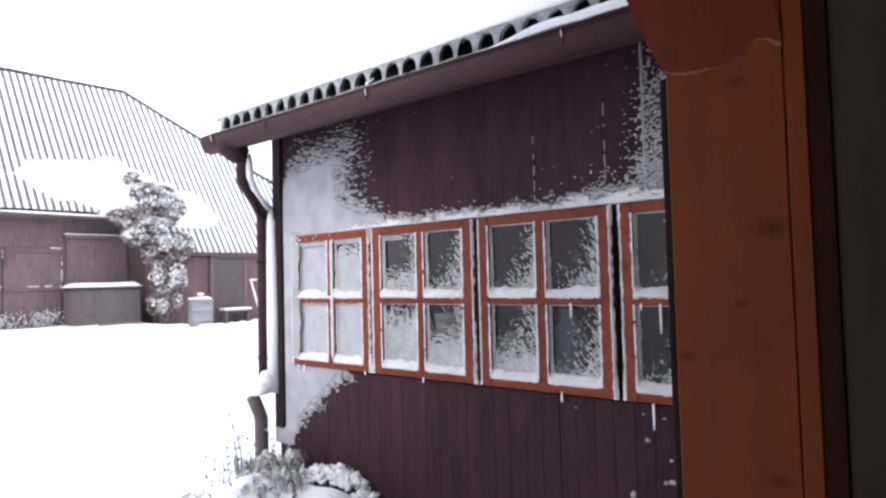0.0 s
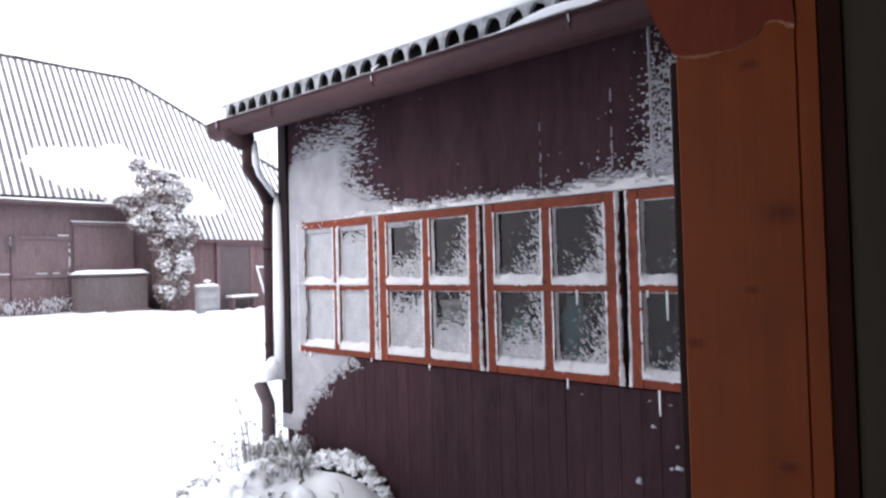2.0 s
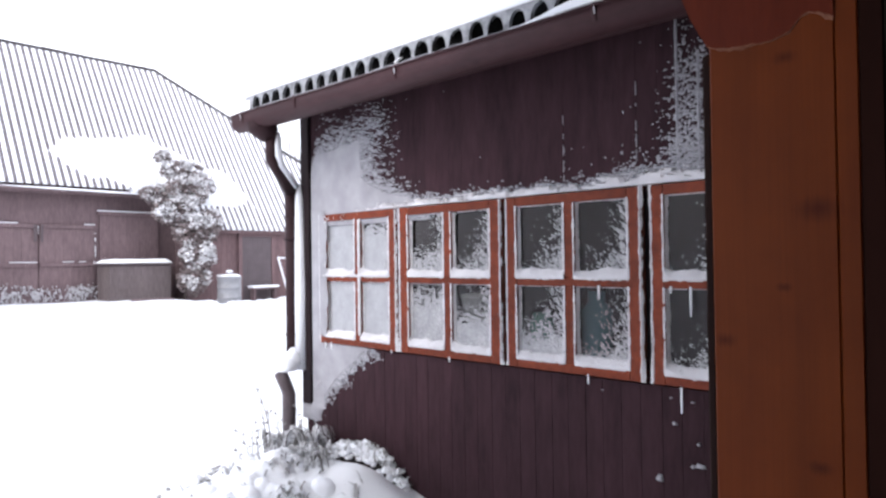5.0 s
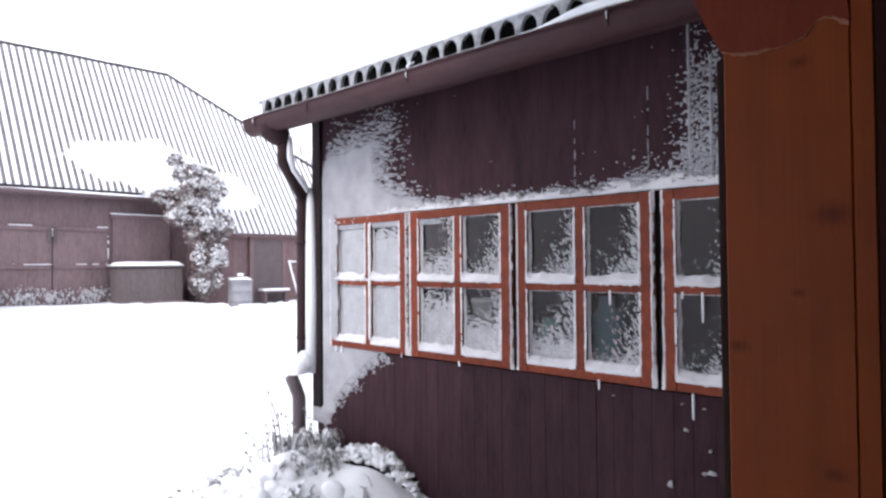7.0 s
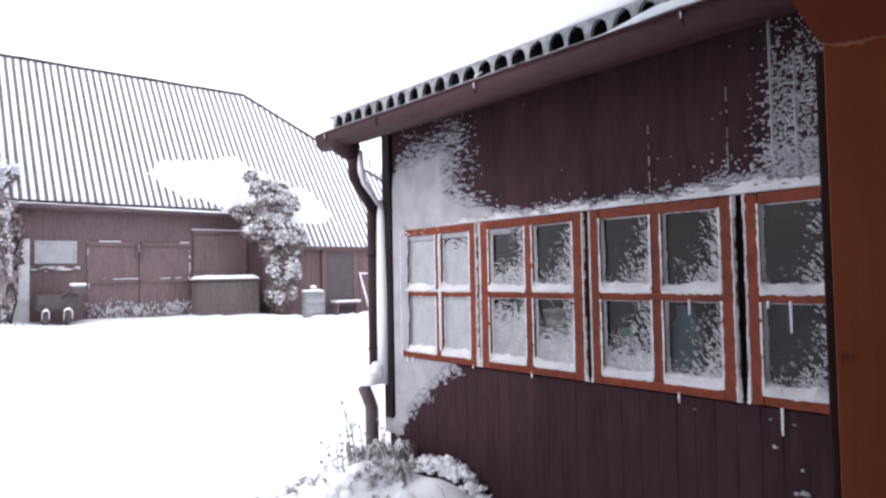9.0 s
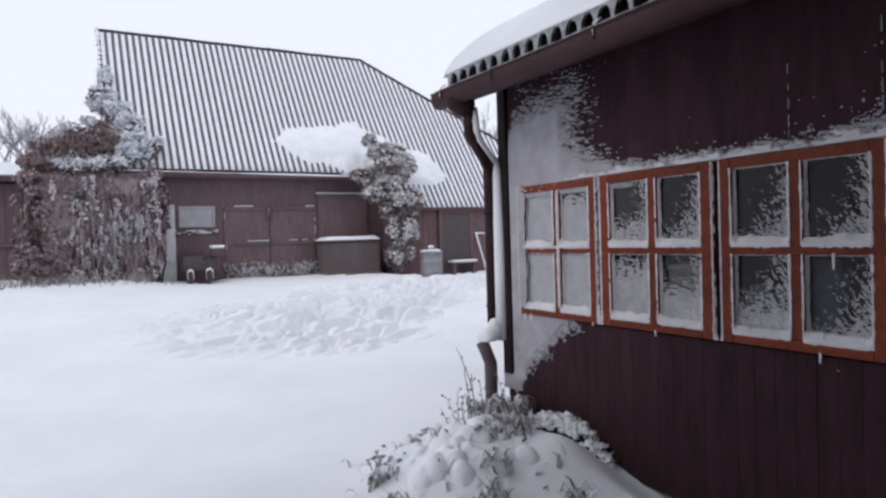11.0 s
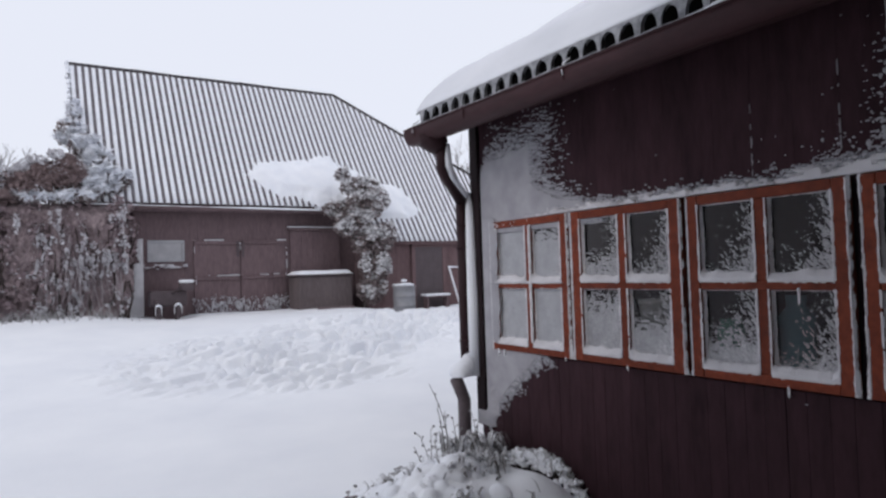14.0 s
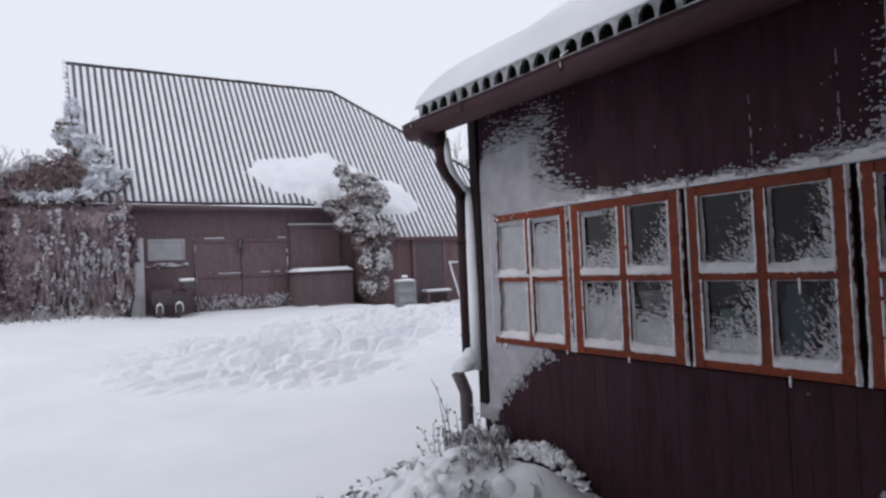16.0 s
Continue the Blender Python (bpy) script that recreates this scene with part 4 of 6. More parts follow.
def build_barn():
    barn = thing("barn", (5, 18, 0), label="long old barn, dark boards, snow-striped corrugated roof", category="barn")
    wall = part("wall", boxed(BARN_X0 + 0.15, EXT_X, 18.02, 18.15, 0.3, 4.1), HAZED_WOOD, barn)
    ext = part("extension_wall", boxed(EXT_X + 0.1, 16.0, 17.17, 17.27, 0.2, 3.0), HAZED_WOOD_RED, barn)
    part("side_wall", boxed(EXT_X, EXT_X + 0.1, 17.17, 18.15, 0.2, 3.9), HAZED_WOOD, barn)
    bm = bmesh.new()
    g = [bm.verts.new((BARN_X0 + 0.15, y, z)) for y, z in ((18.02, 0.3), (23.2, 0.3), (23.2, 3.9), (RIDGE_Y, roof_z(RIDGE_Y) - 0.15), (18.02, 4.0))]
    bm.faces.new(g)
    bmesh.ops.solidify(bm, geom=bm.faces[:], thickness=0.1)
    part("gable_wall", bm, HAZED_WOOD, barn)
    part("back_wall", boxed(BARN_X0 + 0.15, 16, 23.2, 23.3, 0.3, 3.9), HAZED_WOOD, barn)
    part("end_wall", boxed(15.9, 16, 17.27, 23.2, 0.2, 2.6), HAZED_WOOD, barn)
    # corrugated front slope, cut by the hip line and dropping lower over the extension
    per = 0.172
    steps = 6
    xs = np.arange(BARN_X0 - 0.05, 16.2, per / steps)
    verts, faces = [], []
    ph = 2 * np.pi * xs / per
    for x, p in zip(xs, ph):
        zt = roof_z(RIDGE_Y) if x < HIP_X else roof_z(RIDGE_Y) - (x - HIP_X) / HIP_RUN
        zb = BE_Z if x < EXT_X else roof_z(16.88)
        zt = max(zt, zb + 0.01)
        h = 0.028 * math.cos(p)
        for z in (zb, zt):
            y = BE_Y + (z - BE_Z) / BK
            verts.append((x, y - h * 0.81, z + h * 0.58))
    for k in range(len(xs) - 1):
        if abs(xs[k] - EXT_X) < per / steps and xs[k] < EXT_X <= xs[k + 1]:
            continue
        faces.append((2 * k, 2 * k + 2, 2 * k + 3, 2 * k + 1))
    raw("roof", verts, faces, BARN_ROOF, barn, "grey corrugated sheet with bare dark ribs", True)
    # back slope and hip end
    bm = bmesh.new()
    rz = roof_z(RIDGE_Y) - 0.04
    a = [bm.verts.new(p) for p in ((BARN_X0, RIDGE_Y, rz), (HIP_X, RIDGE_Y, rz), (16.0, 23.7, 2.9), (BARN_X0, 23.7, 3.2))]
    bm.faces.new(a)
    b = [bm.verts.new(p) for p in ((HIP_X, RIDGE_Y, rz), (16.2, 16.9, 2.58), (16.2, 23.7, 2.9))]
    bm.faces.new(b)
    bmesh.ops.solidify(bm, geom=bm.faces[:], thickness=0.03)
    part("back_roof", bm, BARN_ROOF, barn)
    # ridge and hip caps, in overlapping lengths
    def cap(p, q, name):
        part(name, tube(bmesh.new(), [p, q], 0.072, 8), CAP, barn, "dark weathered ridge piece", True)

    n = 5
    for k in range(n):
        xa, xb = BARN_X0 - 0.05 + (HIP_X - BARN_X0) * k / n, BARN_X0 + 0.03 + (HIP_X - BARN_X0) * (k + 1) / n
        cap((xa, RIDGE_Y, rz + 0.005 + 0.012 * (k % 2)), (xb, RIDGE_Y, rz + 0.005 - 0.01 * (k % 2)), "ridge_cap")
    for k in range(4):
        f0, f1 = k / 4, (k + 1.03) / 4
        P = lambda f: (HIP_X + 7.4 * f, RIDGE_Y - 7.4 / HIP_RUN / BK * f, rz + 0.005 - 7.4 / HIP_RUN * f)
        cap(P(f0), P(min(f1, 1)), "hip_cap")
    # verge board, eave board, snow-edged gutter line
    bm = bmesh.new()
    v = [bm.verts.new((BARN_X0 - 0.06, y, roof_z(y) + dz)) for y, dz in ((BE_Y, 0.06), (RIDGE_Y, 0.06), (RIDGE_Y, -0.18), (BE_Y, -0.18))]
    bm.faces.new(v)
    bmesh.ops.solidify(bm, geom=bm.faces[:], thickness=0.04)
    part("verge_board", bm, PALE_PAINT, barn)
    part("eave_board", boxed(BARN_X0, EXT_X, 17.66, 17.70, 3.40, 3.56, bevel=0.004), HAZED_WOOD, barn)
    part("eave_gutter", tube(bmesh.new(), [(BARN_X0 + 0.3, 17.56, 3.50), (EXT_X, 17.56, 3.46)], 0.05, 8), HAZED_WOOD, barn, "", True)
    part("soffit", boxed(BARN_X0, EXT_X, 17.70, 18.02, 3.52, 3.54), HAZED_WOOD, barn)
    part("eave_board", boxed(EXT_X, 16.1, 16.95, 16.99, 2.50, 2.60, bevel=0.004), HAZED_WOOD_RED, barn)
    # doors
    def plank_door(x0, x1, z0, z1, y, mat, planks, hung):
        door = part("door", boxed(x0, x1, y - 0.02, y + 0.01, z0, z1), mat, barn, hung)
        w = (x1 - x0) / planks
        for k in range(planks):
            part("plank", boxed(x0 + k * w + 0.0008, x0 + (k + 1) * w - 0.0008, y - 0.045, y - 0.021, z0, z1, bevel=0.001), mat, door)
        return door

    def batten(door, x0, x1, z, y, w=0.09):
        part("batten", boxed(x0, x1, y - 0.085, y - 0.046, z - w / 2, z + w / 2, bevel=0.005), HAZED_WOOD, door)

    for x0, x1 in ((3.66, 4.83), (4.86, 6.10)):
        d = plank_door(x0, x1, 0.7, 2.66, 18.0, HAZED_WOOD, 7, "wide closed barn door of dark boards")
        batten(d, x0 + 0.02, x1 - 0.02, 2.63, 18.0)
        batten(d, x0 + 0.02, x1 - 0.02, 1.70, 18.0)
        part("hinge_strap", boxed(x1 - 0.09 if x0 < 4 else x0 + 0.03, x1 - 0.03 if x0 < 4 else x0 + 0.08, 17.90, 17.914, 2.25, 2.66), DARK_THING, d)
    d = plank_door(6.22, 7.70, 0.7, 2.97, 17.97, HAZED_WOOD, 9, "tall barn door of dark boards under a snowy rail")
    part("door_rail", boxed(6.15, 7.9, 17.86, 17.94, 2.95, 3.03, bevel=0.005), HAZED_WOOD, d)
    d = plank_door(9.72, 10.66, 0.55, 2.42, 17.12, DARK_THING, 6, "dark narrow stable door")
    part("door_frame", boxed(9.60, 9.715, 17.05, 17.168, 0.5, 2.52, bevel=0.006), HAZED_WOOD_RED, d)
    part("door_frame", boxed(10.665, 10.78, 17.05, 17.168, 0.5, 2.52, bevel=0.006), HAZED_WOOD_RED, d)
    part("lintel", boxed(9.60, 10.78, 17.04, 17.168, 2.425, 2.50, bevel=0.006), HAZED_WOOD_RED, d)
    # window
    win = part("window", boxed(2.56, 3.44, 17.965, 18.015, 2.62, 2.69, bevel=0.004), PALE_PAINT, barn, "small barn window with a grey frame")
    part("frame", boxed(2.56, 3.44, 17.965, 18.015, 2.15, 2.21, bevel=0.004), PALE_PAINT, win)
    for xa in (2.56, 3.385):
        part("frame", boxed(xa, xa + 0.055, 17.966, 18.014, 2.21, 2.62, bevel=0.004), PALE_PAINT, win)
    part("pane", boxed(2.615, 3.385, 18.0, 18.012, 2.21, 2.62), MILKY, win, "milky grey pane")
    part("sill", boxed(2.36, 3.5, 17.90, 18.0, 2.02, 2.06, bevel=0.006), HAZED_WOOD, win)
    part("post", boxed(2.22, 2.44, 17.86, 18.0, 0.6, 3.4, bevel=0.01), HAZED_WOOD, barn, "upright post plastered with snow")
    # boards
    rng = random.Random(9)
    x = BARN_X0 + 0.16
    while x < EXT_X - 0.02:
        w = min(rng.uniform(0.14, 0.20), EXT_X - x)
        mid = x + w / 2
        spans = [(0.3, 3.9)]
        if 2.55 < mid < 3.42:
            spans = [(0.3, 2.15), (2.69, 3.9)]
        for z0, z1 in spans:
            o = rng.uniform(0, 0.015)
            part("plank", boxed(x + 0.0006, x + w - 0.0006, 17.995 - o * 0.3 + 0.006, 18.019, z0, z1, bevel=0.0015), HAZED_WOOD, wall)
        x += w
    x = EXT_X + 0.1
    while x < 13.2:
        w = rng.uniform(0.14, 0.20)
        part("plank", boxed(x + 0.0015, x + w - 0.0015, 17.145, 17.169, 0.2, 2.62, bevel=0.003), HAZED_WOOD_RED, ext)
        x += w
    return barn


def milky():
    m, nt, p = material("milky_pane", 0.35, 0, 0.5)
    v = coords(nt)
    nt.links.new(ramp(nt, noise_out(nt, v, 4, 4), [(0.3, (0.33, 0.325, 0.335)), (0.7, (0.45, 0.44, 0.455))]), p.inputs["Base Color"])
    return m


MILKY = milky()
BARN = build_barn()


def build_barn_snow():
    # snow lying in the troughs of the corrugated sheet
    per = 0.172
    verts, faces = [], []
    rng = random.Random(3)
    k0 = math.ceil((BARN_X0 - 0.05) / per - 0.5)
    n = k0
    while (n + 0.5) * per < 15.5:
        xc = (n + 0.5) * per
        zt = (roof_z(RIDGE_Y) if xc < HIP_X else roof_z(RIDGE_Y) - (xc - HIP_X) / HIP_RUN) - 0.06
        zb = BE_Z if xc < EXT_X else roof_z(16.88)
        if zt > zb + 0.2:
            rows = 14
            base = len(verts)
            for r in range(rows + 1):
                z = zb + (zt - zb) * r / rows
                y = BE_Y + (z - BE_Z) / BK
                w = per * (0.402 + rng.uniform(-0.03, 0.02))
                for s, h in ((-1, -0.012), (-0.5, 0.006), (0.5, 0.006), (1, -0.012)):
                    verts.append((xc + s * w, y - (h + 0.004) * 0.81, z + (h + 0.004) * 0.58))
            for r in range(rows):
                for s in range(3):
                    a = base + r * 4 + s
                    faces.append((a, a + 1, a + 5, a + 4))
            e = base
            faces.append((e, e + 3, e + 2, e + 1))
        n += 1
    ob = raw("trough_snow", verts, faces, SNOW, None, "strips of snow in the corrugations of the barn roof", True)
    tagged(ob, category="snow", kind="stuff")

    # slid drift on the roof behind the climber
    def depth(X, Z):
        upper = np.interp(X, [5.1, 5.5, 6.4, 7.5, 8.0, 8.8, 9.8, 10.15, 10.4], [4.5, 4.93, 5.06, 5.26, 5.12, 4.7, 4.36, 3.7, 3.0])
        lower = np.interp(X, [5.1, 5.5, 6.0, 7.0, 7.7, 8.2, 9.2, 10.15, 10.4], [4.5, 4.1, 3.82, 3.62, 3.58, 2.62, 2.85, 3.5, 3.0])
        e = np.minimum(upper - Z, Z - lower) + 0.35 * (fbm(X * 3, Z * 3, 41, 3) - 0.5) + 0.12 * (fbm(X * 11, Z * 6, 43, 2) - 0.5)
        e = np.minimum(e, (Z - (BE_Z - 0.02)) * 3 + 1.0 * (X > EXT_X))
        return np.where(e > 0, 0.02 + 0.14 * ease(0, 0.5, e), -0.05)

    def place(X, Z, D):
        y = BE_Y + (Z - BE_Z) / BK
        return X, y - D * 0.81, Z + D * 0.58

    ob = relief("roof_drift", np.arange(5.0, 10.45, 0.04), np.arange(2.62, 5.4, 0.04), depth, place, SNOW, None, "smooth drift of snow lodged on the barn roof")
    tagged(ob, category="snow", kind="stuff")
    # snow along the verge and eave
    bm = bmesh.new()
    r = random.Random(5)
    for k in range(26):
        y = RIDGE_Y - 2.9 * k / 26 * 1.0
        blob(bm, (BARN_X0 - 0.09 + r.uniform(-0.03, 0.02), y, roof_z(y) - 0.03), (0.07, 0.08, r.uniform(0.08, 0.15)), k, 1)
    ob = part("verge_snow", bm, SNOW, None, "snow clinging to the barn's verge", True)
    tagged(ob, category="snow", kind="stuff")
    xs = np.arange(BARN_X0 + 0.1, EXT_X - 0.4, 0.09)
    size = 0.004 + 0.022 * np.clip(fbm(xs * 1.3, xs * 0, 45, 3) - 0.38 + 0.25 * ease(3.5, 5.0, xs), 0, 0.5) * 2 + 0.006 * fbm(xs * 6, xs * 0, 46, 2)
    bm = tube(bmesh.new(), [(x, 17.503, 3.528 - 0.006 * (x - 1.5)) for x in xs], [float(q) for q in size], 6)
    ob = part("gutter_snow", bm, SNOW, None, "thin line of snow on the barn gutter", True)
    tagged(ob, category="snow", kind="stuff")
    # snow dusted on the foot of the doors, battens, post, rail
    def dust(X, Z):
        n = 0.65 * fbm(X * 75, Z * 18, 51, 2) + 0.35 * fbm(X * 5, Z * 5, 52, 3)
        foot = 0.80 * ease(1.45, 1.02, Z) - 1.40 + 2.6 * (n - 0.35)
        bat = np.where(np.abs(Z - 1.76) < 0.012, 0.9 * (fbm(X * 4, X * 0, 53, 3) - 0.55) + 0.16 * (X > 5.3), -1)
        head = np.where((np.abs(Z - 2.69) < 0.012) & (X < 6.1), 1.4 * (fbm(X * 2.6, X * 0, 55, 3) - 0.53) - (X < 3.6), -1)
        lines = np.full_like(X, -1.0)
        for xl, za, zb in ((3.67, 2.35, 2.7), (4.845, 2.4, 2.7), (6.11, 1.72, 2.72), (3.70, 1.55, 1.78)):
            lines = np.maximum(lines, np.where((np.abs(X - xl) < 0.010) & (Z > za) & (Z < zb), 0.9 * (fbm(X * 3, Z * 9, 56, 3) - 0.53), -1))
        lines = np.maximum(lines, np.where((X > 2.42) & (X < 3.5), 0.05 - np.abs(Z - 2.03) * 1.6 + 0.35 * (fbm(X * 9, Z * 30, 59, 3) - 0.55), -1))
        head = np.maximum(head, lines)
        return np.clip(np.maximum(np.maximum(foot * ((X > 3.6) & (X < 6.15)), bat * (X > 3.6) * (X < 6.1)), head), -0.02, 0.02)
    ob = relief("door_snow", np.arange(2.4, 6.2, 0.0105), np.arange(0.8, 2.75, 0.0105), lambda X, Z: np.where(dust(X, Z) == 0, -0.02, dust(X, Z)),
                lambda U, V, D: (U, 17.91 - D, V), VINE_SNOW, None, "snow dusted on the barn doors")
    tagged(ob, category="snow", kind="stuff")
    def post_d(X, Z):
        edge = 2.33 - 0.26 * ease(2.6, 1.0, Z) + 0.26 * (fbm(Z * 5, X * 5, 57, 4) - 0.5) + 0.4 * ease(2.65, 2.9, Z)
        return np.clip((X - edge) * 0.3 + 0.02 * (fbm(X * 20, Z * 20, 58, 2) - 0.5), -0.02, 0.02)
    ob = relief("post_snow", np.arange(2.0, 2.445, 0.012), np.arange(0.75, 3.0, 0.014), post_d, lambda U, V, D: (U, 17.85 - D, V), CRUST, None, "snow plastered on a barn post")
    tagged(ob, category="snow", kind="stuff")
    part_box = boxed(6.15, 7.75, 17.83, 17.95, 3.035, 3.06, bevel=0.01)
    ob = part("rail_snow", part_box, SNOW, None, "line of snow on the door rail")
    tagged(ob, category="snow")


build_barn_snow()


# ---- things along the barn ----
BIN_WOOD = mottled("grey_brown_bin_boards", (0.084, 0.066, 0.067), (0.156, 0.125, 0.127), 3, (1, 1, 0.3), 0.85, 0.4, 0.005, vary=0.06)
def yard_things():
    # large covered bin
    b = thing("storage_bin", (6.7, 17.3, gz(6.7, 17.2)), label="long dark wooden bin with a snow-covered lid", category="bin")
    part("body", boxed(6.09, 7.6, 16.95, 17.75, 0.75, 1.66, bevel=0.02), BIN_WOOD, b)
    for k in range(8):
        part("board", boxed(6.10 + k * 0.187, 6.285 + k * 0.187, 16.925, 16.949, 0.80, 1.64, bevel=0.002), BIN_WOOD, b)
    part("lid", boxed(6.03, 7.64, 16.88, 17.8, 1.662, 1.70, bevel=0.008), DARK_THING, b)
    def lid_d(X, Y):
        e = np.minimum(np.minimum(X - 6.01, 7.66 - X), np.minimum(Y - 16.86, 17.82 - Y))
        return np.where(e >= 0, 0.012 + 0.10 * ease(0, 0.18, e) * (0.8 + 0.4 * fbm(X * 2, Y * 2, 61, 3)), 0.001)
    relief("snow_cover", np.linspace(6.01, 7.66, 60), np.linspace(16.86, 17.82, 30), lid_d, lambda U, V, D: (U, V, 1.70 + D), SNOW, b, "pillow of snow on the lid")
    plank = part("board", boxed(6.5, 7.5, 16.55, 16.75, gz(7, 16.6) - 0.03, gz(7, 16.6) + 0.03, bevel=0.006), HAZED_WOOD, None, "old board lying half buried in snow")
    tagged(plank, category="board")
    # zinc rain barrel
    z0 = gz(8.75, 16.0)
    can = thing("rain_barrel", (8.75, 16.05, z0), label="grey zinc rain barrel with a snow-topped lid", category="barrel")
    c = (8.75, 16.05, z0 - 0.05)
    part("body", lathe(bmesh.new(), c, [(0.30, 0), (0.305, 0.02), (0.30, 0.24), (0.31, 0.25), (0.30, 0.26), (0.30, 0.5), (0.31, 0.51), (0.30, 0.52), (0.30, 0.73), (0.315, 0.74), (0.315, 0.76), (0.29, 0.76)], 28), ZINC, can, "", True)
    part("lid", lathe(bmesh.new(), c, [(0.32, 0.762), (0.32, 0.78), (0.2, 0.80), (0.05, 0.81)], 28), ZINC, can, "", True)
    part("knob", lathe(bmesh.new(), c, [(0.05, 0.81), (0.055, 0.90), (0.02, 0.91)], 12), ZINC, can, "", True)
    part("snow_cover", blob(blob(bmesh.new(), (8.75, 16.05, z0 + 0.76), (0.31, 0.31, 0.06), 7), (8.75, 16.05, z0 + 0.87), (0.09, 0.09, 0.05), 8), SNOW, can, "snow on the lid", True)
    # low step with snow by the stable door
    st = thing("bench", (10.2, 16.7, gz(10.2, 16.7)), label="low wooden bench covered with snow", category="bench")
    part("seat", boxed(9.80, 10.65, 16.65, 16.95, 0.92, 0.96, bevel=0.006), HAZED_WOOD, st)
    for x in (9.86, 10.53):
        part("leg", boxed(x, x + 0.06, 16.68, 16.92, 0.4, 0.92, bevel=0.004), HAZED_WOOD, st)
    part("snow_cover", boxed(9.79, 10.66, 16.64, 16.96, 0.963, 1.03, bevel=0.025), SNOW, st, "snow lying on the seat")
    # leaning frame of slats
    fr = thing("trellis", (11.0, 16.7, gz(11.0, 16.7)), label="light slatted trellis leaning on the barn wall", category="trellis")
    for (xa, xb) in ((10.82, 10.95), (11.22, 11.35)):
        bm = tube(bmesh.new(), [(xb, 16.55, 0.5), (xa, 16.98, 1.83)], 0.03, 6)
        part("upright", bm, SNOW_LEAF, fr)
    for z in (0.75, 1.8):
        f = (z - 0.5) / 1.33
        part("slat", tube(bmesh.new(), [(10.95 - 0.13 * f, 16.55 + 0.43 * f, z), (11.35 - 0.13 * f, 16.55 + 0.43 * f, z)], 0.03, 6), SNOW_LEAF, fr)
    # old hand cart between post and doors
    ct = thing("hand_cart", (3.0, 17.4, gz(3.0, 17.4)), label="dark old two-wheeled cart half sunk in snow", category="cart")
    part("tray", boxed(2.52, 3.35, 17.3, 17.8, 1.05, 1.42, bevel=0.03), DARK_THING, ct)
    for x in (2.66, 3.10):
        bm = bmesh.new()
        tube(bm, [(x, 17.25 + 0.22 * math.cos(a), 0.95 + 0.22 * math.sin(a)) for a in np.linspace(0, 2 * math.pi, 19)], 0.045, 8, False)
        w = part("wheel", bm, DARK_THING, ct, "", True)
        part("hub", tube(bmesh.new(), [(x - 0.04, 17.25, 0.95), (x + 0.04, 17.25, 0.95)], 0.05, 8), DARK_THING, w, "", True)
    part("handle", tube(bmesh.new(), [(3.0, 17.3, 1.35), (3.2, 17.05, 1.55), (3.3, 17.0, 1.58)], 0.025, 8), DARK_THING, ct, "", True)
    part("box", boxed(3.16, 3.48, 17.1, 17.35, 1.42, 1.60, bevel=0.02), DARK_THING, ct)
    part("snow_cover", boxed(3.15, 3.49, 17.09, 17.36, 1.603, 1.68, bevel=0.035), SNOW, ct, "snow on the box")
    for x, r in ((2.64, 0.07), (3.08, 0.085)):
        pts = [(x - r, 17.0, 0.86)] + [(x - r * math.cos(q), 17.0, 1.0 + r * 1.3 * math.sin(q)) for q in np.linspace(0.1, math.pi - 0.1, 9)] + [(x + r, 17.0, 0.86)]
        bm = tube(bmesh.new(), pts, [0.006, 0.010, 0.014, 0.020, 0.024, 0.026, 0.022, 0.018, 0.014, 0.010, 0.006], 8)
        part("wheel_snow", bm, SNOW, ct, "snow stuck on the wheels", True)


yard_things()


# ---- climbers, shrubs and trees ----
def climber(name, label, stems, clumps, leaf_mat, n_leaf, size, n_snow, seed, snow_size, category="shrub", snow_mat=None, slim=0.6):
    """Woody stems, dark leaves round the clumps, and snow lying on them."""
    rng = np.random.default_rng(seed)
    base = stems[0][0]
    ob = thing(name, base, label=label, category=category)
    for s in stems:
        r = np.linspace(0.028, 0.010, len(s)) if len(s) > 3 else np.linspace(0.014, 0.006, len(s))
        part("stem", tube(bmesh.new(), s, list(r), 7), BARK, ob, "", True)
    cs, rs = [c[:3] for c in clumps], [c[3:6] for c in clumps]
    v, f = leaves(rng, cs, rs, n_leaf, size)
    tagged(raw("foliage", v, f, leaf_mat, ob), kind="stuff")
    # snow lies in patches on the outer side
    ps, qs = [], []
    for c, q in zip(cs, rs):
        for _ in range(16):
            d = rng.normal(size=3)
            d /= np.linalg.norm(d)
            ps.append((c[0] + d[0] * q[0] * 0.8, c[1] - 0.06 - abs(d[1]) * q[1] * 0.8, c[2] + 0.08 + d[2] * q[2] * 0.8))
            k = rng.uniform(0.10, 0.40)
            qs.append((q[0] * k, q[1] * k * 0.6, q[2] * k * 0.8))
    v, f = leaves(rng, ps, qs, n_snow, snow_size, 0.45, slim)
    tagged(raw("snow_load", v, f, snow_mat or SNOW_LEAF, ob, "snow lying on leaves"), kind="stuff")
    return ob


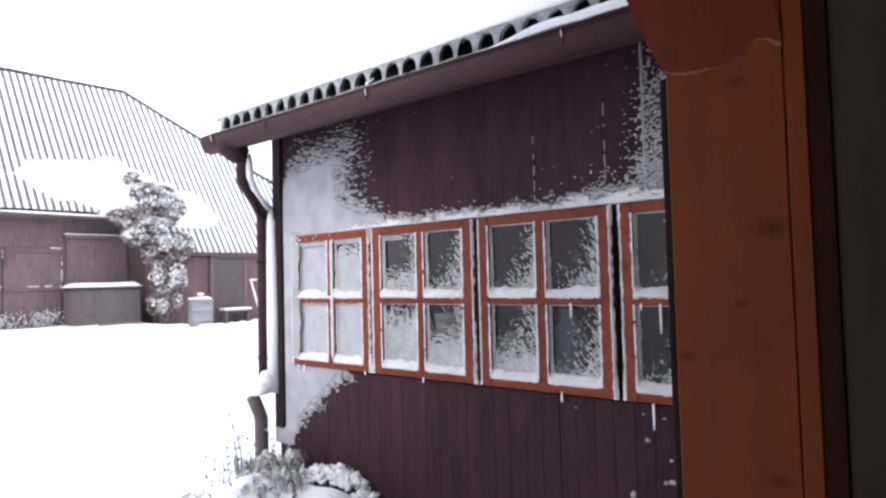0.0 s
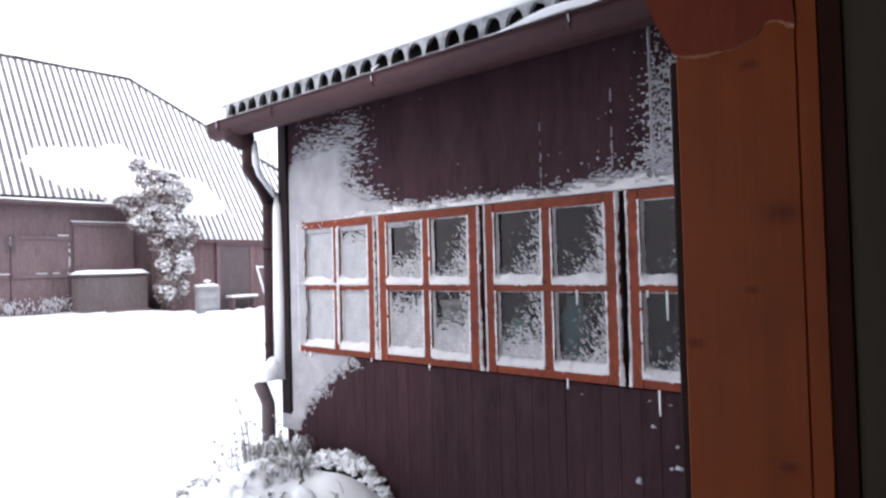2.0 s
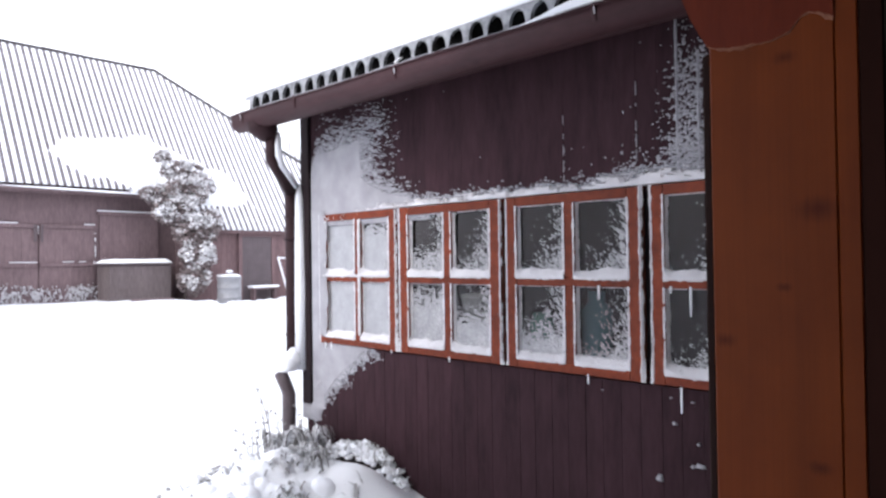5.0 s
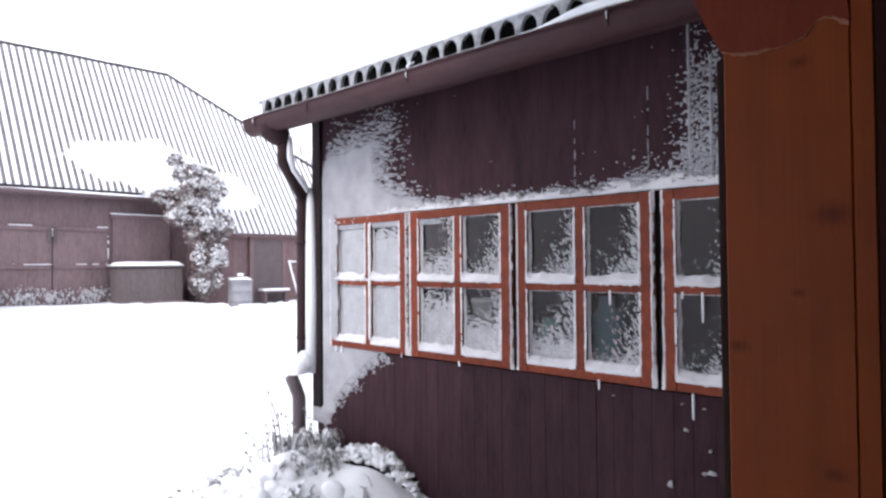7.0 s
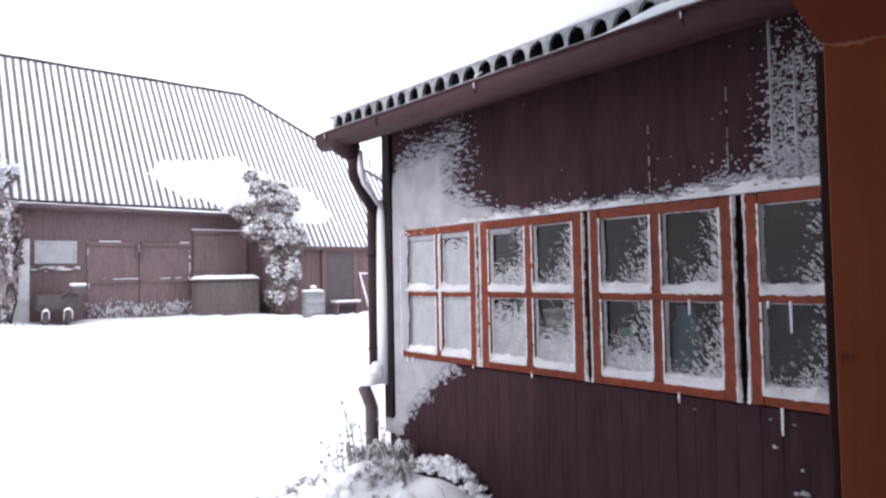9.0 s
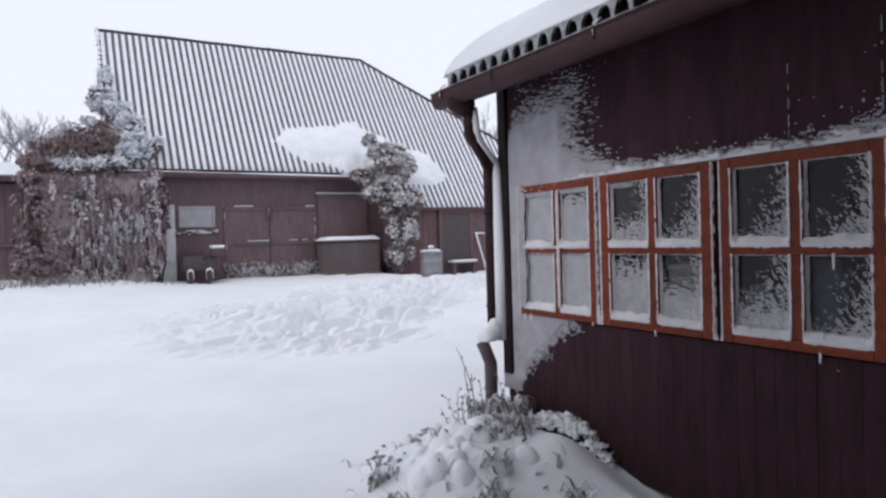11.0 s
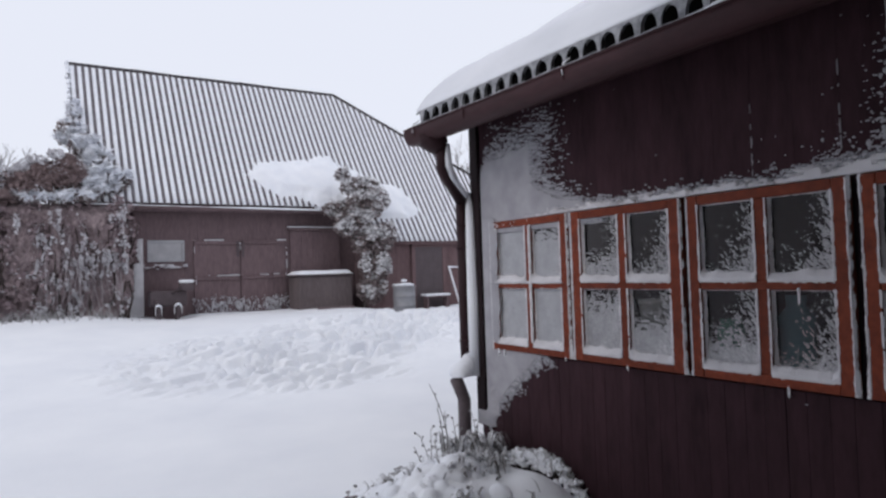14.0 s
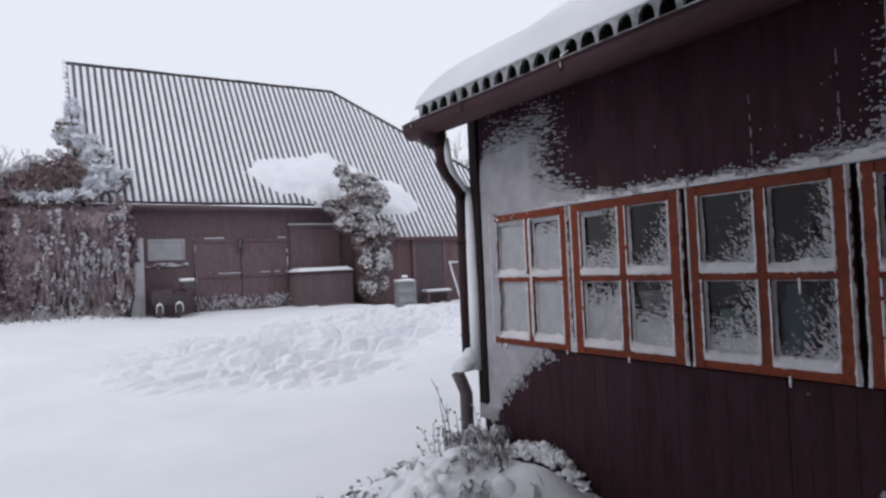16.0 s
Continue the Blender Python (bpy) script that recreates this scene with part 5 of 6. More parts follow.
def build_plants():
    r = random.Random(12)
    # evergreen climber on the middle of the barn
    path = [(7.85, 16.75, 0.7), (7.95, 16.7, 1.5), (7.9, 16.75, 2.4), (7.9, 16.8, 3.2), (8.0, 17.0, 4.0)]
    stems = [path] + [[path[i], (path[i][0] + dx, path[i][1] - 0.1, path[i][2] + dz)] for i, dx, dz in ((1, 0.5, 0.5), (1, -0.4, 0.6), (2, 0.8, 0.4), (2, -0.8, 0.9), (3, 0.7, 0.6), (3, -0.7, 0.5))]
    clumps = [(8.05, 16.65, 1.25, 0.42, 0.3, 0.42), (8.15, 16.6, 1.9, 0.48, 0.3, 0.5), (8.1, 16.6, 2.5, 0.62, 0.32, 0.45), (7.6, 16.7, 3.0, 0.6, 0.3, 0.4),
              (8.45, 16.65, 2.75, 0.45, 0.3, 0.35), (7.9, 16.75, 3.5, 0.6, 0.3, 0.4), (7.2, 17.0, 3.45, 0.4, 0.25, 0.25), (8.35, 16.9, 3.75, 0.5, 0.3, 0.35),
              (7.75, 17.1, 4.15, 0.38, 0.25, 0.3), (8.35, 17.2, 4.15, 0.3, 0.25, 0.25), (7.5, 17.15, 4.45, 0.22, 0.2, 0.2)]
    twigs = []
    for c in clumps:
        for _ in range(4):
            p = Vector(c[:3])
            q = p + Vector((r.uniform(-1.35, 1.35) * c[3], r.uniform(-0.5, 0.2) * c[4], r.uniform(-0.7, 1.3) * c[5]))
            twigs.append([tuple(p), tuple((p + q) / 2 + Vector((0, 0, 0.06))), tuple(q)])
    climber("climbing_shrub", "evergreen climber loaded with snow against the barn", stems + twigs, clumps, IVY, 6800, 0.042, 5400, 5, 0.036, snow_mat=SNOWY_LEAF)
    # vine curtain over the barn's end: hanging strands, brown stems and ragged snow
    clumps, stems, white = [], [], []
    for k in range(120):
        x = r.uniform(-0.75, 2.1)
        z = r.uniform(1.2, 3.35)
        if x > 1.95 and z < 1.9:
            z += 0.9
        clumps.append((x, 17.40 + r.uniform(-0.2, 0.15), z, r.uniform(0.10, 0.24), 0.22, r.uniform(0.3, 0.6)))
    for k in range(22):
        x = r.uniform(-0.95, 2.05)
        pts = [(x, 17.2, 0.75)]
        for j in range(6):
            pts.append((pts[-1][0] + r.uniform(-0.12, 0.12), 17.2 + r.uniform(-0.08, 0.08), pts[-1][2] + r.uniform(0.25, 0.5)))
        stems.append(pts)
    for k in range(52):
        x, z = (r.uniform(0.1, 2.0), r.uniform(1.0, 2.7)) if k % 5 else (r.uniform(-0.7, 2.0), r.uniform(2.7, 3.4))
        turn = r.gauss(0, 0.05)
        for j in range(r.randint(2, 7)):
            if x < 2.05 and 0.85 < z:
                white.append((x, 17.10 + r.uniform(-0.06, 0.06), z, r.uniform(0.015, 0.07), 0.07, r.uniform(0.03, 0.13)))
            x, z = x + turn + r.gauss(0, 0.05), z - r.uniform(0.02, 0.17)
    vine = climber("vine_curtain", "dense bare brown vine hanging over the barn end, dusted with snow", stems, clumps, MAUVE_LEAF, 7500, 0.055, 700, 6, 0.030, snow_mat=VINE_SNOW)
    gen = np.random.default_rng(61)

    def mass_depth(X, Z):
        lump = 0.18 * fbm(X * 3.2, Z * 2.0, 62, 3) + 0.20 * fbm(X * 12, Z * 6, 63, 3)
        e = np.minimum(np.minimum((X + 0.75) * 0.6, 2.16 - X) + 0.7 * (fbm(X * 9, Z * 9, 67, 4) - 0.5), 3.46 - Z + 0.12 * (fbm(X * 5, Z * 0, 68, 2) - 0.5))
        e = np.minimum(e, np.where(X > 1.85, Z - 1.0 - 1.3 * (X - 1.85), 1))
        return np.where(e > 0, lump * ease(0, 0.2, e) + 0.02, -0.05)

    relief("twig_mass", np.arange(-1.0, 2.2, 0.03), np.arange(0.55, 3.55, 0.03), mass_depth, lambda U, V, D: (U, 17.42 - D, V), TWIGS, vine, "dense dull brown twigs")
    v, f = leaves(gen, [c[:3] for c in white], [c[3:] for c in white], 3400, 0.030)
    tagged(raw("snow_load", v, f, VINE_SNOW, vine, "ragged snow on hanging strands"), kind="stuff")
    bm = bmesh.new()
    for k in range(80):
        x, z = r.gauss(0.95, 0.45), r.uniform(1.5, 2.9)
        if not -0.3 < x < 2.0:
            continue
        pts, y = [], 17.08 + r.uniform(-0.08, 0.10)
        sway = r.uniform(-0.03, 0.03)
        while z > r.uniform(0.75, 1.5):
            pts.append((x, y, z))
            x, y, z = x + r.gauss(sway, 0.02), y + r.uniform(-0.03, 0.03), z - r.uniform(0.10, 0.22)
        if len(pts) > 2:
            tube(bm, pts, [r.uniform(0.002, 0.008) for _ in pts], 4)
    tagged(part("strand", bm, STRAND, vine, "thin hanging stems, some crusted with snow"), kind="stuff")
    low = [(-0.75, 17.1, 1.45, 0.28, 0.2, 0.4), (-0.5, 17.1, 1.15, 0.3, 0.2, 0.25)]
    v, f = leaves(gen, [c[:3] for c in low], [c[3:] for c in low], 1500, 0.05)
    tagged(raw("foliage", v, f, MAUVE_LEAF, vine, "dry leaves at the foot"), kind="stuff")
    # ragged grass and snow at the vine's foot
    tuft = thing("grass_tuft", (0.4, 16.9, gz(0.4, 16.9)), label="ragged dry grass under snow at the vine foot", category="grass", kind="stuff")
    verts, faces = [], []
    for k in range(330):
        x, y = r.choice((-1.2, -0.5, 0.1, 0.6, 1.5)) + r.gauss(0, 0.25), r.gauss(16.7, 0.3)
        z, L, ang = gz(x, y), r.uniform(0.10, 0.42), r.uniform(0, 6.28)
        d, w = Vector((math.cos(ang), math.sin(ang), 0)), Vector((1, 0, 0)) * r.uniform(0.006, 0.016)
        i = len(verts)
        for q in (0, 0.5, 1.0):
            c = Vector((x, y, z - 0.03)) + d * L * 0.5 * q * q + Vector((0, 0, L * (q - 0.3 * q * q)))
            verts += [c - w * (1 - q * 0.8), c + w * (1 - q * 0.8)]
        faces += [(i, i + 1, i + 3, i + 2), (i + 2, i + 3, i + 5, i + 4)]
    raw("blade", verts, faces, DRY_STEM, tuft, "thin frosted grass blades")
    clumps = [(0.0, 17.4, 3.85, 0.45, 0.35, 0.35), (0.45, 17.4, 4.05, 0.5, 0.35, 0.4), (0.85, 17.4, 4.2, 0.35, 0.35, 0.4), (-0.45, 17.4, 3.65, 0.35, 0.3, 0.25)]
    clumps_old = clumps
    OLD_VINE = climber("old_vine", "old leafy brown vine over the barn corner", [[(0.4, 17.4, 3.2), (0.5, 17.4, 3.9), (0.7, 17.4, 4.3)]], clumps + [(-0.35, 17.35, 4.0, 0.25, 0.2, 0.2)], RUST_LEAF, 4200, 0.05, 160, 7, 0.04, snow_mat=VINE_SNOW)
    clumps = [(1.08, 19.35, 6.05, 0.16, 0.2, 0.28), (0.92, 18.85, 5.4, 0.30, 0.25, 0.35), (1.25, 18.5, 5.0, 0.38, 0.25, 0.35), (1.5, 18.05, 4.5, 0.42, 0.22, 0.34),
              (1.72, 17.7, 4.1, 0.42, 0.2, 0.30), (1.2, 17.6, 3.9, 0.45, 0.25, 0.3), (0.85, 17.35, 3.62, 0.6, 0.25, 0.13), (0.15, 17.3, 3.58, 0.5, 0.2, 0.07), (2.0, 17.75, 4.15, 0.24, 0.15, 0.16)]
    climber("snowy_ivy", "ivy climbing the barn verge, white with snow", [[(1.0, 17.5, 3.0), (1.05, 17.9, 4.2), (1.05, 18.7, 5.4), (1.05, 19.3, 6.1)]], clumps, IVY, 3000, 0.045, 3000, 8, 0.125, snow_mat=SNOW, slim=0.20)
    bm = bmesh.new()
    for k, c in enumerate(clumps_old):
        blob(bm, c[:3], (c[3] * 0.92, c[4] * 0.8, c[5] * 0.92), k + 20, 3, 0.5)
    tagged(part("twig_mass", bm, RUST_TWIGS, OLD_VINE, "dense rusty twigs", True), kind="stuff")
    crown = [(-0.5, 17.3, 3.78, 0.16, 0.15, 0.16), (-0.3, 17.3, 4.1, 0.2, 0.15, 0.14), (-0.05, 17.3, 4.28, 0.2, 0.15, 0.12), (0.25, 17.3, 4.45, 0.22, 0.15, 0.12), (0.6, 17.3, 4.62, 0.2, 0.15, 0.12)]
    v, f = leaves(gen, [c[:3] for c in crown], [c[3:] for c in crown], 900, 0.036)
    tagged(raw("snow_load", v, f, VINE_SNOW, OLD_VINE, "thin snow on the outer twigs"), kind="stuff")
    # bare trees far behind
    def grow(bms, p, d, length, radius, depth, rng, level=0):
        q = p + d * length
        tube(bms[min(level, 1)], [p, (p + q) / 2 + Vector((rng.uniform(-1, 1), rng.uniform(-1, 1), 0)) * length * 0.05, q], [radius, radius * 0.85, radius * 0.7], 5, False)
        if depth:
            for _ in range(3 if depth > 1 else 4):
                nd = (d + Vector((rng.uniform(-0.7, 0.7), rng.uniform(-0.7, 0.7), rng.uniform(-0.15, 0.45)))).normalized()
                grow(bms, q - d * length * rng.uniform(0, 0.35), nd, length * rng.uniform(0.6, 0.82), radius * 0.62, depth - 1, rng, level + 1)

    far = [(-1.3, 42, 3.3, BARK_HAZE), (-2.9, 45, 3.4, BARK_HAZE), (-5.5, 44, 3.3, BARK_HAZE), (0.3, 46, 2.9, BARK_HAZE), (25.5, 38, 3.7, BARK_HAZE), (28, 40, 3.6, BARK_HAZE)]
    near = [(-12.5, 10.5, 2.4, BARK_HAZE), (-13.5, 15.5, 2.6, BARK_HAZE), (-12.0, 20.5, 2.3, BARK_HAZE), (-14, 26, 2.6, BARK_HAZE)]
    for k, (x, y, h, mat) in enumerate(far + near):
        rng = random.Random(100 + k)
        t = thing("tree", (x, y, gz(x, y)), label="bare winter tree far behind the yard" if k < 6 else "bare garden tree across the yard, mirrored in window panes", category="tree", group="bare trees")
        bms = [bmesh.new(), bmesh.new()]
        grow(bms, Vector((x, y, gz(x, y) - 0.1)), Vector((rng.uniform(-0.1, 0.1), 0, 1)).normalized(), h, 0.14 if k < 6 else 0.06, 5, rng)
        part("trunk", bms[0], mat, t)
        part("crown", bms[1], mat, t, "bare branching twigs")


# pale bark: haze painted in for far trees and faint mirrored branches
BARK_HAZE = mottled("hazed_bark", (0.22, 0.21, 0.22), (0.36, 0.35, 0.37), 8)
build_plants()


def low_building():
    b = thing("low_outbuilding", (-4, 20, gz(-4, 20)), label="low dark outbuilding under a thick snowy roof", category="outbuilding")
    part("wall", boxed(-9, -0.75, 20.0, 24, 0.4, 3.4), HAZED_WOOD, b)
    x = -5.0
    w = part("wall", boxed(-9, -0.75, 19.97, 19.995, 0.4, 3.38), HAZED_WOOD, b)
    while x < -0.95:
        part("plank", boxed(x, x + 0.17, 19.93, 19.968, 0.4, 3.38, bevel=0.004), HAZED_WOOD, w)
        x += 0.18
    # added dark backing, hidden by the vine, to close its gaps
    part("yard_wall", boxed(-0.75, 1.3, 20.1, 20.25, 0.4, 3.1), HAZED_WOOD, b)
    part("roof", boxed(-9.2, -0.5, 19.6, 24.2, 3.42, 3.52, bevel=0.01), DARK_THING, b)
    part("rail", boxed(-5, -0.8, 19.86, 19.93, 1.78, 1.86, bevel=0.01), HAZED_WOOD, b)
    s = relief("outbuilding_snow", np.linspace(-9.25, -0.42, 90), np.linspace(19.52, 24.2, 40), lambda X, Y: 0.02 + 0.36 * ease(0, 0.5, np.minimum(-0.42 - X, Y - 19.52)) + 0.05 * fbm(X, Y, 71, 3),
               lambda U, V, D: (U, V, 3.51 + D), SNOW, None, "thick snow on the outbuilding roof")
    tagged(s, category="snow", kind="stuff")


low_building()


# near-black brown that draws the dark gap at the wall foot
SOIL = mottled("dark_gap_soil", (0.012, 0.010, 0.010), (0.030, 0.024, 0.023), 14, (1, 1, 1), 0.9, 0.5, 0.01)


def bed_plants():
    """Snow-laden perennials, dry stalks and drooping leaves at the foot of the wall."""
    rng = random.Random(21)
    bed = thing("flower_bed", (2.6, 4.2, gz(2.6, 4.2)), label="snow-covered perennials and dry stalks beside the shed", category="plants", kind="stuff")
    # leaves and snow heaped against the wall, with a dark gap before the drift
    FOOT = ([3.58, 3.72, 3.89, 4.08, 4.29, 4.48, 4.6], [-0.02, 0.08, 0.20, 0.25, 0.24, 0.19, 0.15])
    bm, crest = bmesh.new(), bmesh.new()
    for k in range(46):
        y = 4.56 - 0.021 * k + rng.uniform(-0.015, 0.015)
        top = float(np.interp(y, *FOOT)) + rng.uniform(-0.03, 0.008)
        x = 3.38 - rng.uniform(0.0, 0.07)
        h = rng.uniform(0.018, 0.052)
        blob(crest, (x, y, top - h - 0.3 * (3.38 - x)), (rng.uniform(0.02, 0.05), rng.uniform(0.015, 0.06), h), k + 50, 3, 1.1)
        if rng.random() < 0.75:
            blob(crest, (x - 0.05, y + 0.02, top - 0.09), (0.03, rng.uniform(0.012, 0.03), rng.uniform(0.015, 0.03)), k + 150, 2, 0.9)
        blob(bm, (3.36, y, top - 0.13), (0.06, 0.04, 0.08), k + 7, 2, 0.4)
    part("soil_clod", bm, SOIL, bed, "dark lumps filling the gap under the wall", True)
    part("snow_crest", crest, SNOW, bed, "ragged snow along the wall foot", True)
    lumps = []
    for k in range(80):
        a, b = rng.gauss(2.32, 0.27), rng.gauss(4.12, 0.27)
        if a < 2.66:
            lumps.append((a, b, rng.uniform(0.04, 0.11), rng.uniform(0.55, 1.05)))

    def pillow(X, Y):
        top = np.full_like(X, -0.03)
        for a, b, s, e in lumps:
            q = 1 - ((X - a) ** 2 + (Y - b) ** 2) / (s * s)
            top = np.maximum(top, np.where(q > 0, s * e * 0.9 * np.clip(q, 0, 1) ** 0.62 - 0.012, -0.03))
        top = top + 0.022 * (fbm(X * 14, Y * 14, 73, 4) - 0.5)
        return np.where(X < 2.95, top, -0.05)

    relief("snow_pillow", np.arange(1.3, 3.2, 0.011), np.arange(2.9, 4.9, 0.011), pillow, lambda U, V, D: (U, V, ground_height(U, V) + D), SNOW, bed, "small merged pillows of snow")
    bm = bmesh.new()
    for k, h in enumerate((0.66, 0.46, 0.44, 0.36, 0.30, 0.26, 0.24, 0.2, 0.32, 0.4, 0.28, 0.34, 0.22)):
        x, y = 2.70 + 0.028 * k * (1 if k % 2 else -0.6), rng.uniform(4.38, 4.55)
        z = gz(x, y)
        lean = Vector((-0.19 if k == 0 else rng.uniform(-0.12, 0.02), rng.uniform(-0.05, 0.05), 0))
        pts = [Vector((x, y, z)) + lean * f * f + Vector((0, 0, h * f)) for f in (0, 0.3, 0.6, 0.85, 1)]
        tube(bm, pts, [0.005, 0.004, 0.0035, 0.003, 0.0025], 5)
        for f in (0.55, 0.7, 0.85, 1.0):
            p = Vector((x, y, z)) + lean * f * f + Vector((0, 0, h * f))
            if rng.random() < 0.75:
                q = p + Vector((rng.uniform(-0.03, 0.03), rng.uniform(-0.03, 0.03), rng.uniform(0.005, 0.03)))
                tube(bm, [p, q], 0.003, 4)
                blob(bm, q, (0.010, 0.010, 0.014), k + f, 1)
    for x, y in ((1.84, 4.38), (1.80, 4.32), (1.74, 4.26), (2.34, 4.72), (2.42, 4.78)):
        z = gz(x, y) - 0.01
        for k in range(4):
            q = Vector((x + rng.uniform(-0.05, 0.05), y + rng.uniform(-0.04, 0.04), z + rng.uniform(0.05, 0.12)))
            tube(bm, [Vector((x, y, z)), (Vector((x, y, z)) + q) / 2 + Vector((0, 0, 0.015)), q], [0.004, 0.0035, 0.003], 5)
            blob(bm, q, (0.020, 0.014, 0.012), k + x, 1)
    part("stalk", bm, DRY_STEM, bed, "tall dry stalks with seed heads")
    verts, faces = [], []
    tufts = [(2.36, 3.66), (2.02, 3.42), (2.22, 3.46), (1.70, 3.30), (2.68, 3.26), (2.24, 3.04), (2.38, 3.0), (2.33, 2.82), (1.72, 4.10), (2.50, 4.0), (1.88, 3.12), (2.72, 3.95), (2.85, 4.05), (2.78, 4.16), (2.62, 4.12), (2.9, 4.22), (2.45, 4.32), (2.1, 4.35), (2.0, 4.25), (1.66, 3.72)]
    for k in range(1050):
        if k % 9 < 6:
            cx, cy = tufts[k % len(tufts)]
            x, y = rng.gauss(cx, 0.045), rng.gauss(cy, 0.045)
        elif k % 9 < 8:
            x, y = rng.gauss(2.80, 0.20), rng.gauss(4.58, 0.15)
        else:
            x, y = rng.gauss(2.3, 0.35), rng.gauss(4.1, 0.38)
        if x > 3.1 or y > 5.05:
            continue
        z = gz(x, y)
        L, ang = rng.uniform(0.05, 0.19), rng.uniform(0, 6.28)
        d, w = Vector((math.cos(ang), math.sin(ang), 0)), Vector((-math.sin(ang), math.cos(ang), 0)) * rng.choice((0.004, 0.007, 0.011, 0.018))
        i = len(verts)
        for f in (0, 0.35, 0.7, 1.0):
            c = Vector((x, y, z)) + d * L * 0.6 * f + Vector((0, 0, L * (1.5 * f - 1.15 * f * f)))
            verts += [c - w * (1 - f * 0.8), c + w * (1 - f * 0.8)]
        for j in range(3):
            faces.append((i + 2 * j, i + 2 * j + 1, i + 2 * j + 3, i + 2 * j + 2))
    for k in range(240):
        x, y = (rng.gauss(2.98, 0.07), rng.gauss(4.66, 0.09)) if k % 2 else (rng.gauss(3.20, 0.06), rng.gauss(4.68, 0.08))
        L, ang = rng.uniform(0.20, 0.42), rng.uniform(0, 6.28)
        if k >= 190:
            q = rng.random()
            x, y, L = 2.98 - 0.24 * q + rng.gauss(0, 0.035), 4.48 - 0.62 * q + rng.gauss(0, 0.04), L * 0.5
        if x > 3.36:
            continue
        d, w = Vector((math.cos(ang), math.sin(ang), 0)), Vector((-math.sin(ang), math.cos(ang), 0)) * rng.uniform(0.006, 0.016)
        i = len(verts)
        for f in (0, 0.3, 0.55, 0.8, 1.0):
            c = Vector((x, y, gz(x, y) - 0.01)) + d * L * 0.42 * f + Vector((0, 0, L * (2.1 * f - 1.7 * f * f)))
            ww = w * (0.35 + 1.3 * f * (1.15 - f))
            verts += [c - ww, c + ww]
        for j in range(4):
            faces.append((i + 2 * j, i + 2 * j + 1, i + 2 * j + 3, i + 2 * j + 2))
    for k in range(330):
        q = rng.random()
        x, y = 3.385 - abs(rng.gauss(0, 0.04)), 4.70 - 1.05 * q + rng.gauss(0, 0.03)
        foot = float(np.interp(y, *FOOT)) - 0.05
        L, ang = rng.uniform(0.04, 0.12), rng.uniform(0, 6.28)
        d, w = Vector((math.cos(ang) * 0.6, math.sin(ang), 0)), Vector((0, 1, 0)) * rng.uniform(0.004, 0.013)
        i = len(verts)
        for f in (0, 0.5, 1.0):
            c = Vector((x, y, foot)) + d * L * 0.5 * f + Vector((0, 0, L * (1.3 * f - 0.7 * f * f)))
            if c.x > 3.39:
                c.x = 3.39
            verts += [c - w * (1 - f * 0.7), c + w * (1 - f * 0.7)]
        faces += [(i, i + 1, i + 3, i + 2), (i + 2, i + 3, i + 5, i + 4)]
    raw("leaf_blade", verts, faces, FROST_LEAF, bed, "drooping dry leaves")


bed_plants()


